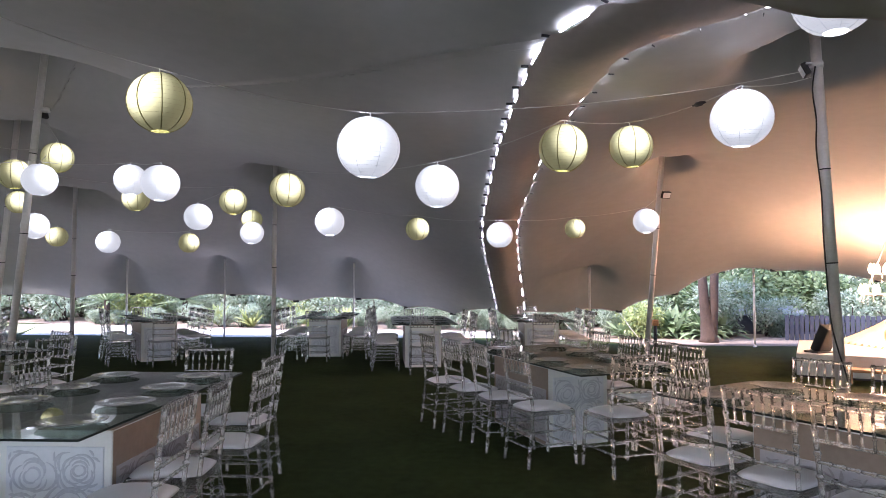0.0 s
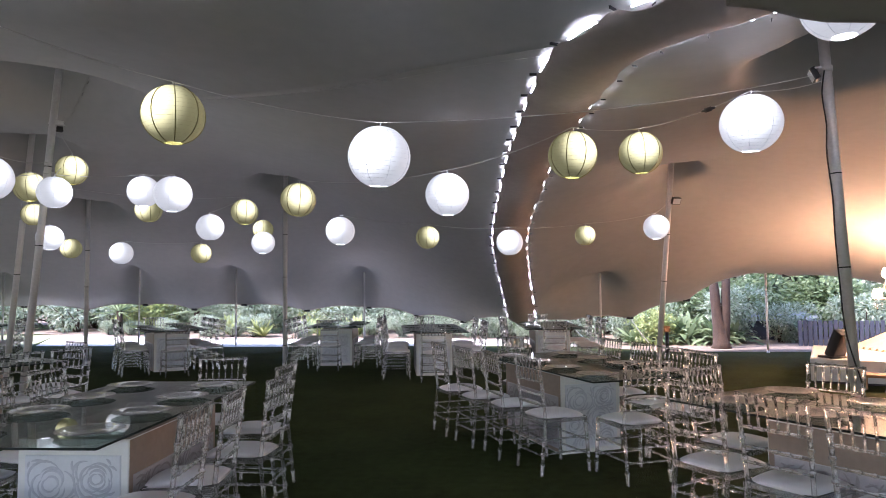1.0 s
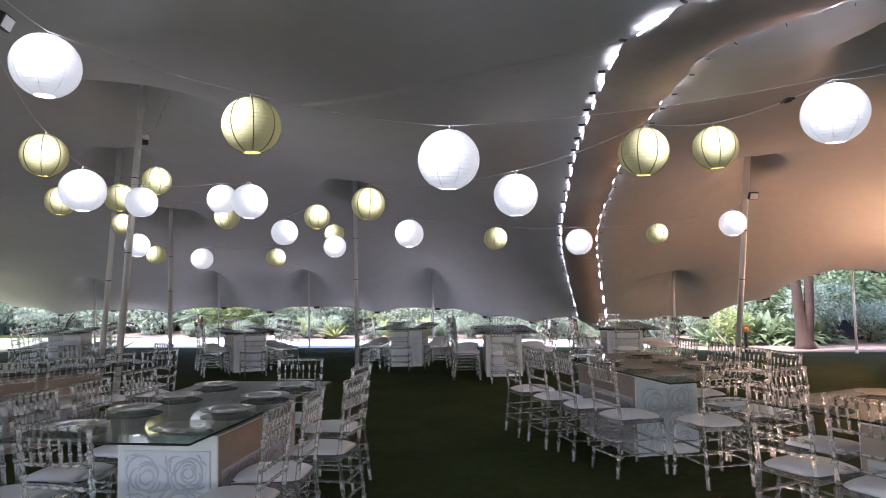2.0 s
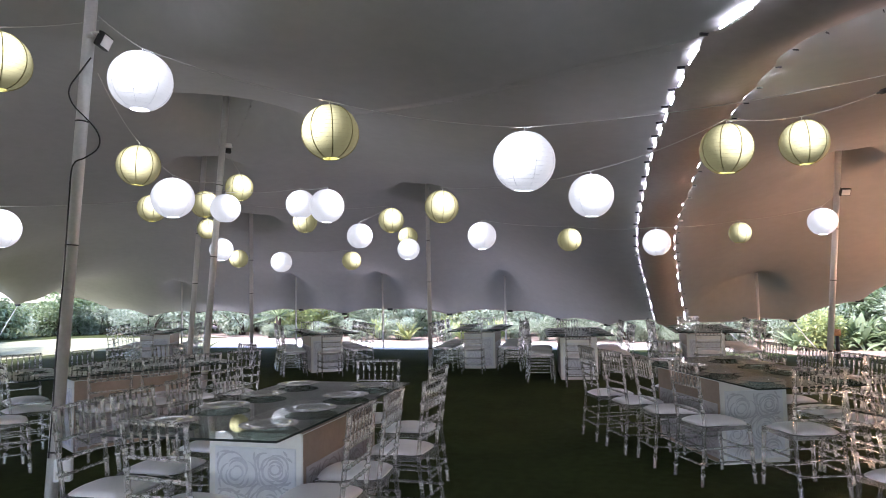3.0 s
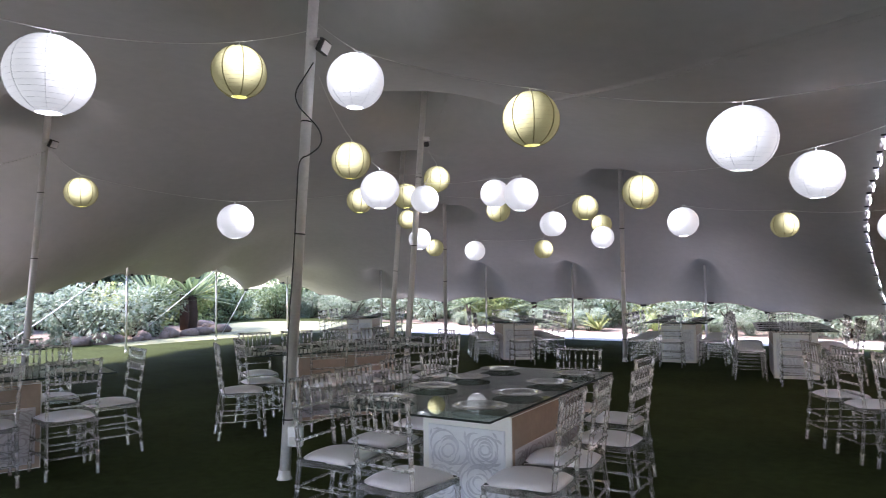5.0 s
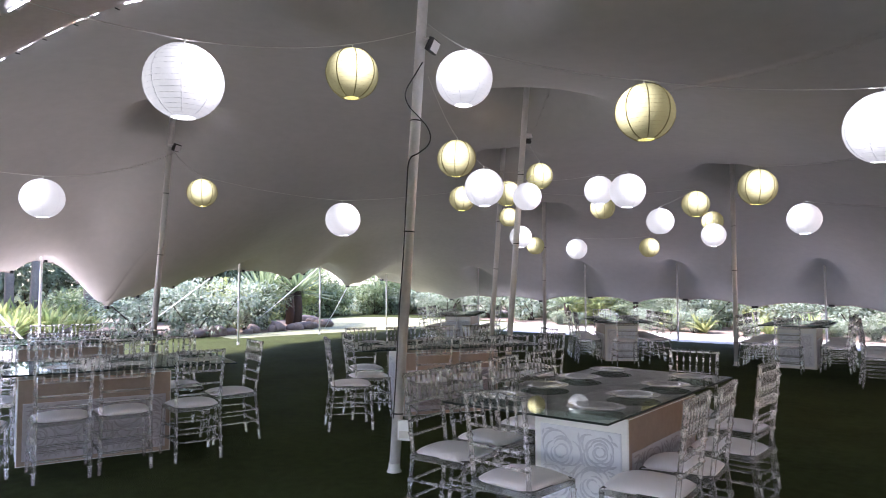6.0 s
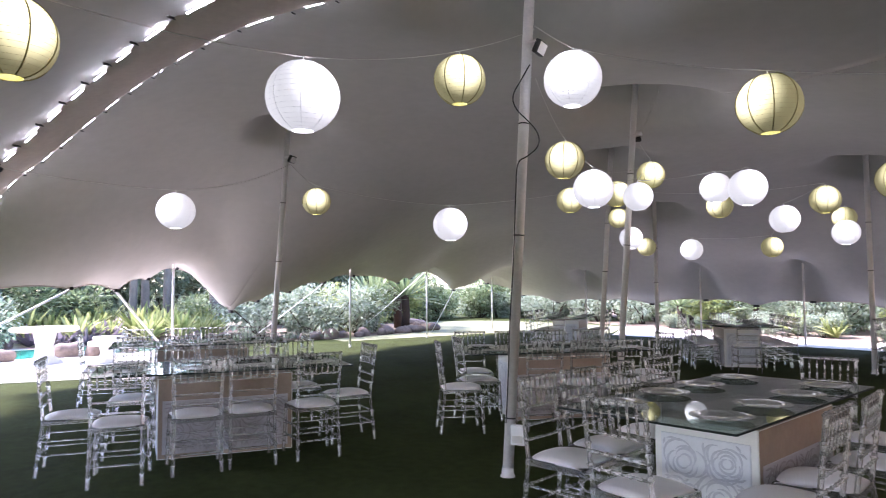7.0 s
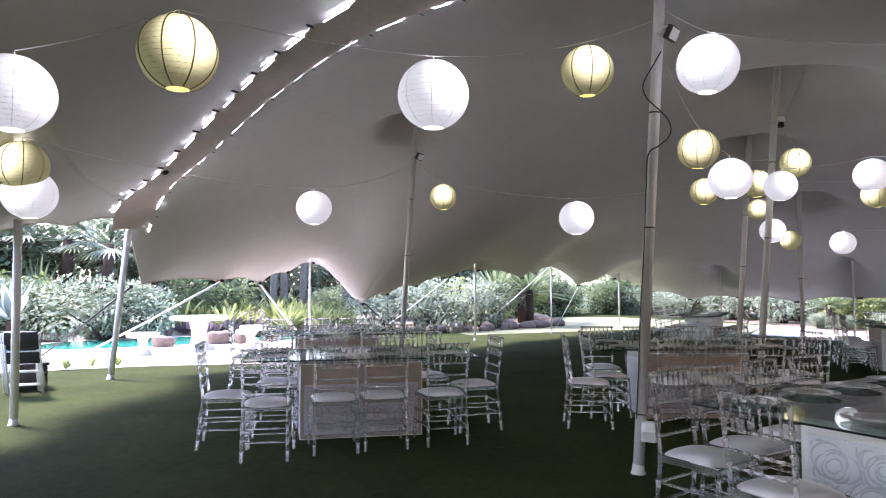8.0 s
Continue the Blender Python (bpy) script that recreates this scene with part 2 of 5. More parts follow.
def ribbon(name, inner, outer, z, mat, label):
    """A strip of ground between two lines of as many points."""
    a, b = ([bm_p for bm_p in curve_through([(x, y, z) for x, y in line], 6)] for line in (inner, outer))
    bm = bmesh.new()
    va, vb = [bm.verts.new(p) for p in a], [bm.verts.new(p) for p in b]
    for i in range(len(va) - 1):
        f = bm.faces.new((va[i], va[i + 1], vb[i + 1], vb[i]))
        f.normal_update()
        if f.normal.z < 0:
            f.normal_flip()
    return tagged(part(name, bm, mat, smooth=False), label, "ground", kind="structure")


def curve_through(points, n=8):
    out, k = [], len(points)
    for i in range(k - 1):
        a, b, c, d = (Vector(points[min(max(i + j - 1, 0), k - 1)]) for j in range(4))
        for s in range(n):
            t = s / n
            out.append(0.5 * ((2 * b) + (c - a) * t + (2 * a - 5 * b + 4 * c - d) * t * t + (3 * b - a - 3 * c + d) * t ** 3))
    return out + [Vector(points[-1])]


def smooth_loop(points, n=6):
    """A closed loop through points, rounded (Catmull-Rom)."""
    out, k = [], len(points)
    for i in range(k):
        a, b, c, d = (Vector(points[(i + j - 1) % k]) for j in range(4))
        for s in range(n):
            t = s / n
            out.append(0.5 * ((2 * b) + (c - a) * t + (2 * a - 5 * b + 4 * c - d) * t * t + (3 * b - a - 3 * c + d) * t ** 3))
    return out


bm = bmesh.new()
bmesh.ops.create_grid(bm, x_segments=20, y_segments=20, size=900)
tagged(part("ground", bm, M_LAWN, smooth=False), "short green artificial turf lawn under the tent", "lawn", kind="structure")
sheet("patio", [tuple(p) for p in smooth_loop([(-13.0, -14), (-12.9, -1), (-12.4, 2.2), (-11.9, 4.2), (-14, 5.0), (-19, 6.2), (-30, 6), (-32, -14)])], 0.006, M_GRAVEL,
      "pale sunlit gravel patio beside the lawn")
# same lawn as inside, painted paler where the sun falls on it
ribbon("dry_lawn", [(-16.2, 9.6), (-16.0, 12.5), (-15.4, 15.6), (-12.6, 16.6)],
       [(-21, 10.5), (-23, 15.5), (-22, 20.5), (-15, 21)], 0.006, M_SUNLIT_LAWN, "lawn at the rim, its colour paled to look sunlit")
ribbon("path", [(-12.6, 16.9), (-9, 16.9), (-6, 16.8), (0, 17.2), (2.2, 16.7)],
       [(-15, 21), (-11, 20.2), (-8, 19.3), (0, 19.2), (3.4, 17.8)], 0.008, M_GRAVEL, "bright pale gravel path round the lawn")


# ---- tent roof ----
MAIN_POLES = [(-3.49, 3.83, 4.5), (-5.15, 7.68, 4.75), (-6.86, 9.37, 4.37), (-8.35, 12.85, 3.95), (-4.05, 12.55, 4.33), (2.98, 5.93, 4.1), (2.88, 11.0, 4.1), (-9.28, 4.54, 4.75)]
EDGE_POLES = [(-13.66, 4.17, 1.98), (-14.58, 8.82, 2.08), (-15.9, 12.3, 2.12), (-16.7, 15.75, 1.8), (-13.0, 16.2, 1.9), (-9.64, 16.9, 1.94), (-6.95, 16.9, 1.93), (-3.65, 17.4, 1.87), (2.19, 15.3, 1.66), (5.8, 15.6, 1.82)]
EDGE_POLES = [(x, y, z + 0.13) for x, y, z in EDGE_POLES]
SEAM_L = [(-11.2, 0.5, 2.42), (-9.6, 0.95, 3.0), (-7.65, 1.5, 3.6), (-5.74, 2.0, 3.9), (-2.5, 2.95, 3.95), (0.2, 3.8, 3.7), (2.3, 4.45, 3.4), (6.0, 5.55, 3.3), (10.0, 6.7, 0.9)]
SEAM_F = [(2.3, 4.45, 3.4), (1.57, 4.68, 3.33), (1.06, 5.13, 3.27), (0.89, 5.9, 3.22), (0.67, 7.8, 3.16), (0.45, 10.1, 2.9), (0.26, 12.2, 2.4), (0.3, 13.9, 1.75), (0.45, 15.6, 0.75)]
RIM_1 = [(0.45, 15.6, 0.75), (-1.0, 16.9, 0.62), (-2.25, 17.4, 0.75), (-3.6, 17.75, 0.96), (-5.2, 17.4, 0.90), (-6.9, 17.3, 1.06), (-8.3, 17.3, 0.95), (-9.7, 17.3, 1.08), (-11.4, 17.3, 0.95), (-13.2, 17.2, 1.05), (-15.0, 17.2, 0.95),
         (-16.6, 17.2, 1.2), (-17.1, 15.9, 1.62), (-16.6, 14.8, 1.75), (-15.95, 13.4, 1.4), (-16.35, 12.6, 2.0), (-15.5, 11.4, 1.75), (-15.0, 10.6, 1.62), (-14.9, 9.1, 1.8), (-13.9, 7.7, 1.62), (-13.5, 6.6, 1.40), (-13.35, 5.8, 1.22), (-13.15, 5.15, 1.02), (-13.6, 4.8, 1.5), (-13.9, 4.3, 1.9), (-13.55, 3.65, 1.68), (-13.2, 3.0, 1.46), (-12.5, 2.15, 1.5), (-11.8, 0.6, 1.4)]
RIM_2 = [(10.0, 6.7, 0.9), (10.4, 9.5, 0.5), (9.6, 12.5, 0.9), (8.0, 14.8, 1.45), (6.3, 15.8, 1.68), (5.2, 15.9, 1.66), (4.1, 15.6, 1.15), (2.9, 15.8, 0.75), (1.5, 15.8, 0.68)]
RIM_3 = [(-11.2, 0.5, 2.42), (-10.3, -0.3, 2.25), (-9.3, -1.0, 2.05), (-8.1, -1.1, 1.95), (-7.3, -2.6, 1.9), (-6.4, -4.4, 1.8), (-2.5, -5.6, 1.8), (1.5, -5.8, 1.8), (6.0, -5.4, 1.5), (9.6, -3.0, 1.0), (10.6, 2.0, 0.6)]
CROWN_3 = [(-1.0, -3.0, 3.4), (4.0, -2.5, 3.4), (-4.0, 0.2, 3.7), (1.0, 0.6, 3.9), (5.5, 2.0, 3.7), (-8.05, -0.72, 2.2)]
DOME = [0.50, 0.55, 0.36, 0.36, 0.36, 0.36, 0.26, 0.36]
CAP, CAP_R, CAP_EDGE, CAP_EDGE_R = 0.85, 0.50, 0.34, 0.27


def spline(knots):
    """A thin-plate surface z(x, y) through the knots."""
    k = np.array(knots, float)
    p, z, n = k[:, :2], k[:, 2], len(k)

    def kernel(r2):
        return np.where(r2 > 1e-9, r2 * np.log(np.maximum(r2, 1e-9)), 0.0)
    a = np.zeros((n + 3, n + 3))
    a[:n, :n] = kernel(((p[:, None] - p[None]) ** 2).sum(-1)) + np.eye(n) * 0.001
    a[:n, n], a[:n, n + 1:] = 1, p
    a[n:, :n] = a[:n, n:].T
    w = np.linalg.solve(a, np.append(z, [0, 0, 0]))

    def value(x, y):
        q = np.stack([np.asarray(x, float), np.asarray(y, float)], -1)
        g = kernel(((q[..., None, :] - p) ** 2).sum(-1))
        return g @ w[:n] + w[n] + q @ w[n + 1:]
    return value


HELD = [(x, y, z - CAP) for x, y, z in MAIN_POLES] + [(x, y, z - CAP_EDGE) for x, y, z in EDGE_POLES]
# the canvas climbs inwards from each edge pole
INLAND = []
for ex, ey, ez in EDGE_POLES[:8]:
    way = (Vector((-6.5, 9.0)) - Vector((ex, ey))).normalized() * 1.15
    INLAND.append((ex + way.x, ey + way.y, ez + 0.19))
sheet_z = spline(HELD + INLAND + SEAM_L + SEAM_F[1:] + RIM_1[1:] + RIM_2[1:] + RIM_3[1:] + CROWN_3)


def roof_z(x, y):
    z = sheet_z(x, y)
    for poles, cap, reaches in ((MAIN_POLES, CAP / CAP_R, DOME), (EDGE_POLES, CAP_EDGE / CAP_EDGE_R, [CAP_EDGE_R] * len(EDGE_POLES))):
        for (px, py, _), reach in zip(poles, reaches):
            rise = cap * reach
            r2 = (np.asarray(x) - px) ** 2 + (np.asarray(y) - py) ** 2
            z = z + rise * (0.38 * np.exp(-((r2 + 0.006) ** 0.5 - 0.077) / reach) + 0.62 * np.exp(-(r2 / (1.5 * reach) ** 2) ** 2))
            turn = np.arctan2(np.asarray(y) - py, np.asarray(x) - px)
            z = z + 0.012 * np.sin(7 * turn + px) * np.exp(-(r2 ** 0.5 - 0.7) ** 2 / 0.18)
    z = z + 0.012 * np.sin(1.3 * np.asarray(x) + 0.9 * np.asarray(y)) + 0.008 * np.sin(2.3 * np.asarray(y) - 1.7 * np.asarray(x) + 1)
    return z


def along(points, step, scallop=0.0):
    """Points spaced along a line; scallop pulls the spans up and in between the ties."""
    out = []
    for a, b in zip(points, points[1:]):
        a, b = Vector(a), Vector(b)
        n = max(2, round((b - a).length / step))
        for i in range(n):
            t = i / n
            out.append(a.lerp(b, t) + Vector((0, 0, scallop * 4 * t * (1 - t))))
    return out


def tent(name, centre, rim, label):
    """Stretch canvas: rings that shrink from its rim to a point, held up by the poles."""
    cx, cy = centre
    c = Vector((cx, cy))
    rings = 70
    verts, faces, n = [], [], len(rim)
    rx, ry, rz = (np.array([p[i] for p in rim]) for i in range(3))
    edge_gap = rz - roof_z(rx, ry)
    for j in range(rings):
        s = 1 - j / rings
        x, y = cx + (rx - cx) * s, cy + (ry - cy) * s
        z = roof_z(x, y) + edge_gap * math.exp(-((1 - s) * rings) * 0.35)
        verts += list(zip(x.tolist(), y.tolist(), z.tolist()))
    verts.append((cx, cy, float(roof_z(cx, cy))))
    for j in range(rings - 1):
        for i in range(n):
            a, b = j * n + i, j * n + (i + 1) % n
            faces.append((a, b, b + n, a + n))
    faces += [((rings - 1) * n + i, (rings - 1) * n + (i + 1) % n, rings * n) for i in range(n)]
    me = bpy.data.meshes.new(name)
    me.from_pydata(verts, [], faces)
    me.polygons.foreach_set("use_smooth", [True] * len(me.polygons))
    me.materials.append(M_CANVAS)
    ob = new(name, me)
    bm = bmesh.new()
    tube(bm, [Vector(p) for p in rim] + [Vector(rim[0])], 0.012, 5, False)
    part("hem", bm, M_BAND, ob, "stitched hem along the rim")
    return tagged(ob, label, "tent")


seam_l, seam_f = ([Vector((p.x, p.y, float(roof_z(p.x, p.y)))) for p in curve_through(line)] for line in (SEAM_L, SEAM_F))
cut = min(range(len(seam_l)), key=lambda i: (seam_l[i] - seam_f[0]).length)
rim1 = seam_l[:cut] + seam_f[:-1] + along(RIM_1, 0.2, 0.10)
rim2 = seam_f[::-1][:-1] + seam_l[cut:-1] + along(RIM_2, 0.2, 0.10)
rim3 = seam_l[::-1] + along(RIM_3, 0.2, 0.08)
tents = [tent("stretch_tent", (-6.5, 9.0), rim1, "large grey-beige stretch tent canvas held up on poles"),
         tent("stretch_tent", (4.5, 10.5), rim2, "grey-beige stretch tent canvas lit warm by a chandelier"),
         tent("stretch_tent", (-1.0, -1.5), rim3, "grey-beige stretch tent canvas laced to its neighbours")]


def seam_band(name, line, label, flip=1, far_drop=0.020):
    """A band of canvas hung under a seam, with a light strip and lacing hooks along its edges."""
    pts = [p.copy() for p in line]
    rows = []
    for i, p in enumerate(pts):
        d = pts[min(i + 1, len(pts) - 1)] - pts[max(i - 1, 0)]
        side = Vector((d.y, -d.x, 0)).normalized()
        rows.append((p, side, d.normalized()))
    root = group_empty(name, Matrix(), label, "canvas band")
    gape = [abs(math.sin(math.pi * (i - 2.5) / 6)) ** 0.8 for i in range(len(rows))]
    uneven = random.Random(len(rows))
    wave = [uneven.uniform(0.7, 1.25) for _ in range(len(rows) // 6 + 2)]
    bm = bmesh.new()
    prev = None
    for i, (p, side, d) in enumerate(rows):
        ring = []
        for k in range(11):
            u = -1 + k / 5
            open_up = gape[i] * wave[int((i + 3.5) // 6)]
            w = 0.325 - 0.025 * open_up if u * flip < 0 else 0.360 - 0.055 * open_up
            w *= min(1.0, 0.78 + 0.04 * i)
            q = p + side * u * w
            lift = u ** 6 if u * flip < 0 else u * u
            q.z = float(roof_z(q.x, q.y)) - (0.085 + 0.03 * (1 - u * u)) * (1 - lift) - (0.010 + (0.075 if u * flip < 0 else 0.030) * open_up) * lift
            ring.append(bm.verts.new(q))
        if prev:
            for k in range(10):
                bm.faces.new((prev[k], prev[k + 1], ring[k + 1], ring[k]))
        prev = ring
    part("band", bm, M_BAND, root, "taupe canvas band")
    for u in (-1, 1):
        bm = bmesh.new()
        prev = None
        for i, (p, side, d) in enumerate(rows):
            near_in, near_out = (0.300, 0.311) if u * flip < 0 else (0.312, 0.322)
            q, q2 = p + side * u * near_out, p + side * u * near_in
            z = float(roof_z(q.x, q.y))
            low = 0.048 if u * flip < 0 else far_drop
            a, b = bm.verts.new((q.x, q.y, z - low)), bm.verts.new((q2.x, q2.y, z - low - 0.008))
            if prev and gape[i] > 0.4 and gape[i - 1] > 0.4:
                bm.faces.new((prev[0], a, b, prev[1]))
            prev = (a, b)
        tagged(part("light_strip", bm, M_LED, root, "glowing cool white light strip"), kind="stuff")
    bm = bmesh.new()
    add_box(bm, -0.04, 0.045, -0.006, 0.006, -0.012, 0.010, 0.003)
    hook = part("hook", bm, M_BLACK, root)
    first = True
    for u in (-1, 1):
        for i in range(2, len(rows) - 1, 6):
            p, side, d = rows[i]
            o = hook if first else hook.copy()
            if not first:
                scene.collection.objects.link(o)
            first = False
            q = p.lerp(rows[i + 1][0], 0.5) + side * u * (0.335 if u * flip < 0 else 0.37)
            size = 1.0 if u * flip < 0 else 0.55
            o.matrix_basis = Matrix.Translation((q.x, q.y, float(roof_z(q.x, q.y)) - 0.03)) @ Matrix.Rotation(math.atan2(side.y, side.x), 4, "Z") @ Matrix.Diagonal((size, size, size, 1))
    return root


def resample(line, step):
    out, acc = [line[0]], 0.0
    for a, b in zip(line, line[1:]):
        acc += (b - a).length
        if acc >= step:
            out.append(b)
            acc = 0.0
    return out


dense_f, dense_l = curve_through(SEAM_F, 48), curve_through(SEAM_L, 48)
seam_band("seam_band", resample(dense_f, 0.07), "taupe canvas band with light strips under a tent seam", 1)
seam_band("seam_band", resample(dense_l, 0.07), "taupe canvas band with light strips under a tent seam", -1, 0.038)


bm = bmesh.new()
prev = None
for k in range(15):
    t = k / 14
    x, y = 1.55 + 1.75 * t, 3.66 + 0.20 * t
    top = float(roof_z(x, y)) - 0.02
    low = 2.93 - 0.12 * math.sin(min(1.0, t * 1.6) * 1.57) + 0.012 * math.sin(k * 1.3)
    ring = [bm.verts.new((x, y + dy, top + (low - top) * f)) for dy, f in ((0.0, 0.0), (-0.02, 0.4), (-0.05, 0.8), (-0.04, 0.96), (0.0, 1.0), (0.04, 0.96), (0.05, 0.8), (0.03, 0.4), (0.02, 0.0))]
    if prev:
        for i in range(8):
            bm.faces.new((prev[i], prev[i + 1], ring[i + 1], ring[i]))
    prev = ring
tagged(part("canvas_flap", bm, M_BAND), "loose canvas flap hanging under the tent seam", "canvas flap")

# ---- poles ----
def pole(name, base, top, r, label, joint=True):
    root = group_empty(name, Matrix.Translation(base), label, "pole", "tent poles")
    d = Vector(top) - Vector(base)
    bm = bmesh.new()
    tube(bm, [(0, 0, 0), d], r, 14)
    part("tube", bm, M_METAL, root)
    bm = bmesh.new()
    lathe(bm, [(0, 0), (r * 1.4, 0), (r * 1.4, 0.008), (r * 1.15, 0.018), (r * 1.06, 0.07), (0, 0.07)], 14)
    part("foot", bm, M_METAL, root)
    if joint:
        for k in (0.10, 0.42, 0.62):
            bm = bmesh.new()
            tube(bm, [d * k, d * k + d.normalized() * 0.010], r * 1.06, 14)
            part("collar", bm, M_BLACK, root)
    return root


LEAN = [(-0.19, -0.18), (-0.28, -0.22), (-0.23, -0.17), (0, 0), (0, 0), (0.15, -0.08), (-0.32, 0.05), (-0.14, -0.24)]
for (x, y, z), (lx, ly) in zip(MAIN_POLES, LEAN):
    pole("tent_pole", (x + lx, y + ly, 0), (x, y, float(roof_z(x, y)) - 0.01), 0.042, "silver aluminium tent pole on the lawn")
for x, y, z in EDGE_POLES:
    pole("edge_pole", (x, y, 0), (x, y, float(roof_z(x, y)) - 0.01), 0.024, "thin silver pole at the edge of the tent", False)
pole("edge_pole", (-11.3, 0.32, 0), (-11.25, 0.52, 2.36), 0.045, "silver pole at the tent corner beside the patio", False)
pole("edge_pole", (-8.05, -0.70, 0), (-8.05, -0.72, 2.12), 0.04, "silver pole at the edge of the tent", False)


# ---- chairs ----
def beaded(a, b, r, beads):
    """Points and radii of a rod with turned rings."""
    a, b = Vector(a), Vector(b)
    ts = [(0, r), (1, r)]
    for k in beads:
        ts += [(k - 0.022, r), (k - 0.008, r * 1.45), (k + 0.008, r * 1.45), (k + 0.022, r)]
    ts.sort()
    return [a.lerp(b, t) for t, _ in ts], [s for _, s in ts]


def make_chair():
    root = group_empty("chiavari_chair", Matrix(), "clear acrylic chiavari chair with a white cushion", "chair", "chairs round the tables")
    bm = bmesh.new()
    made = bmesh.ops.create_grid(bm, x_segments=10, y_segments=10, size=0.5)["verts"]
    for v in made:
        u, w = v.co.x * 2, v.co.y * 2
        q = (1 - 0.10 * w * w) ** 0.5, (1 - 0.10 * u * u) ** 0.5
        half = 0.185 + 0.018 * (w < 0) * -w
        v.co = (u * half * q[0], w * 0.195 * q[1], 0.482 - 0.014 * (u * u + w * w) - 0.012 * (abs(u) ** 6 + abs(w) ** 6))
    low = bmesh.ops.extrude_face_region(bm, geom=bm.faces[:])["geom"]
    for v in low:
        if isinstance(v, bmesh.types.BMVert):
            v.co.z = 0.437
    bmesh.ops.recalc_face_normals(bm, faces=bm.faces[:])
    cushion = part("cushion", bm, M_SEAT, root, "white vinyl cushion")
    bm = bmesh.new()
    add_box(bm, -0.186, 0.186, -0.19, 0.19, 0.4365, 0.4425, 0.002)
    part("base_board", bm, M_BLACK, cushion, "thin dark board under the cushion", smooth=False)
    bm = bmesh.new()
    add_box(bm, -0.20, 0.20, -0.20, 0.20, 0.405, 0.436, 0.006)
    part("seat_frame", bm, M_ACRYLIC, root, smooth=False)
    for s in (-1, 1):
        bm = bmesh.new()
        tube(bm, *beaded((s * 0.205, -0.205, 0.0), (s * 0.190, -0.185, 0.42), 0.0145, (0.18, 0.36, 0.62, 0.9)), 8)
        part("leg", bm, M_ACRYLIC, root)
        bm = bmesh.new()
        p1, r1 = beaded((s * 0.185, 0.235, 0.0), (s * 0.178, 0.188, 0.43), 0.0145, (0.2, 0.4, 0.65))
        p2, r2 = beaded((s * 0.178, 0.188, 0.44), (s * 0.190, 0.245, 0.92), 0.0135, (0.25, 0.48, 0.7, 0.96))
        tube(bm, p1 + p2, r1 + r2, 8)
        part("back_post", bm, M_ACRYLIC, root)
    def back(z):
        t = (z - 0.44) / 0.48
        return 0.178 + 0.012 * t, 0.188 + 0.057 * t
    for z, r in ((0.905, 0.012), (0.735, 0.009), (0.63, 0.009), (0.545, 0.008)):
        x, y = back(z)
        bm = bmesh.new()
        tube(bm, *beaded((-x, y, z), (x, y, z), r, (0.15, 0.32, 0.5, 0.68, 0.85)), 7)
        part("top_rail" if z > 0.9 else "back_rail", bm, M_ACRYLIC, root)
    for k in range(6):
        u = -1 + 2 * (k + 1) / 7
        x0, y0 = back(0.735)
        x1, y1 = back(0.905)
        bm = bmesh.new()
        tube(bm, *beaded((u * x0, y0, 0.735), (u * x1, y1, 0.905), 0.0075, (0.3, 0.7)), 6)
        part("spindle", bm, M_ACRYLIC, root)
    for z in (0.14, 0.25):
        for a, b in (((-0.20, -0.198, z), (0.20, -0.198, z)), ((-0.183, 0.222, z + 0.02), (0.183, 0.222, z + 0.02)),
                     ((-0.2, -0.198, z + 0.03), (-0.183, 0.222, z + 0.03)), ((0.2, -0.198, z + 0.03), (0.183, 0.222, z + 0.03))):
            bm = bmesh.new()
            tube(bm, *beaded(a, b, 0.008, (0.25, 0.5, 0.75)), 6)
            part("stretcher", bm, M_ACRYLIC, root)
    return root


# ---- tables ----
TOP_L, TOP_W, TOP_Z = 2.2, 1.07, 0.762
PL_L, PL_W, PL_H = 1.16, 0.61, 0.70


def rose_lines(w, h, rng):
    """Carved strokes on a panel w by h: large roses of overlapping petals that fill it."""
    roses = [(0.27 * w, 0.74 * h, 0.16), (0.76 * w, 0.79 * h, 0.12), (0.68 * w, 0.43 * h, 0.17), (0.17 * w, 0.36 * h, 0.14), (0.80 * w, 0.08 * h, 0.13), (0.36 * w, 0.06 * h, 0.14)]
    if w > 0.8:
        roses = [(w * (0.09 + 0.205 * k), h * (0.66 if k % 2 else 0.40), 0.15) for k in range(5)] + [(w * (0.2 + 0.3 * k), h * 0.02, 0.12) for k in range(3)]
    strokes = []
    for cx, cy, big in roses:
        turn = rng.random() * 6
        for ring in range(1, 12):
            r = 0.010 + big * 0.155 * ring
            petals = 2 if ring < 3 else 3 if ring < 6 else 5
            turn += rng.uniform(0.5, 1.9)
            for k in range(petals):
                span = 6.283 / petals * rng.uniform(0.8, 1.15)
                a0, swell = turn + 6.283 * k / petals, rng.uniform(0.08, 0.42)
                run = []
                for q in np.linspace(0, 1, 11):
                    a, rad = a0 + span * q, r * (0.90 + swell * math.sin(math.pi * q) + 0.07 * q)
                    u, v = cx + rad * math.cos(a), cy + rad * 0.95 * math.sin(a)
                    mine = math.hypot(u - cx, v - cy) <= min(math.hypot(u - x, v - y) for x, y, _ in roses) + 0.02
                    if mine and 0.012 < u < w - 0.012 and 0.012 < v < h - 0.012:
                        run.append((u, v))
                    elif len(run) > 2:
                        strokes.append(run)
                        run = []
                    else:
                        run = []
                if len(run) > 2:
                    strokes.append(run)
    return strokes


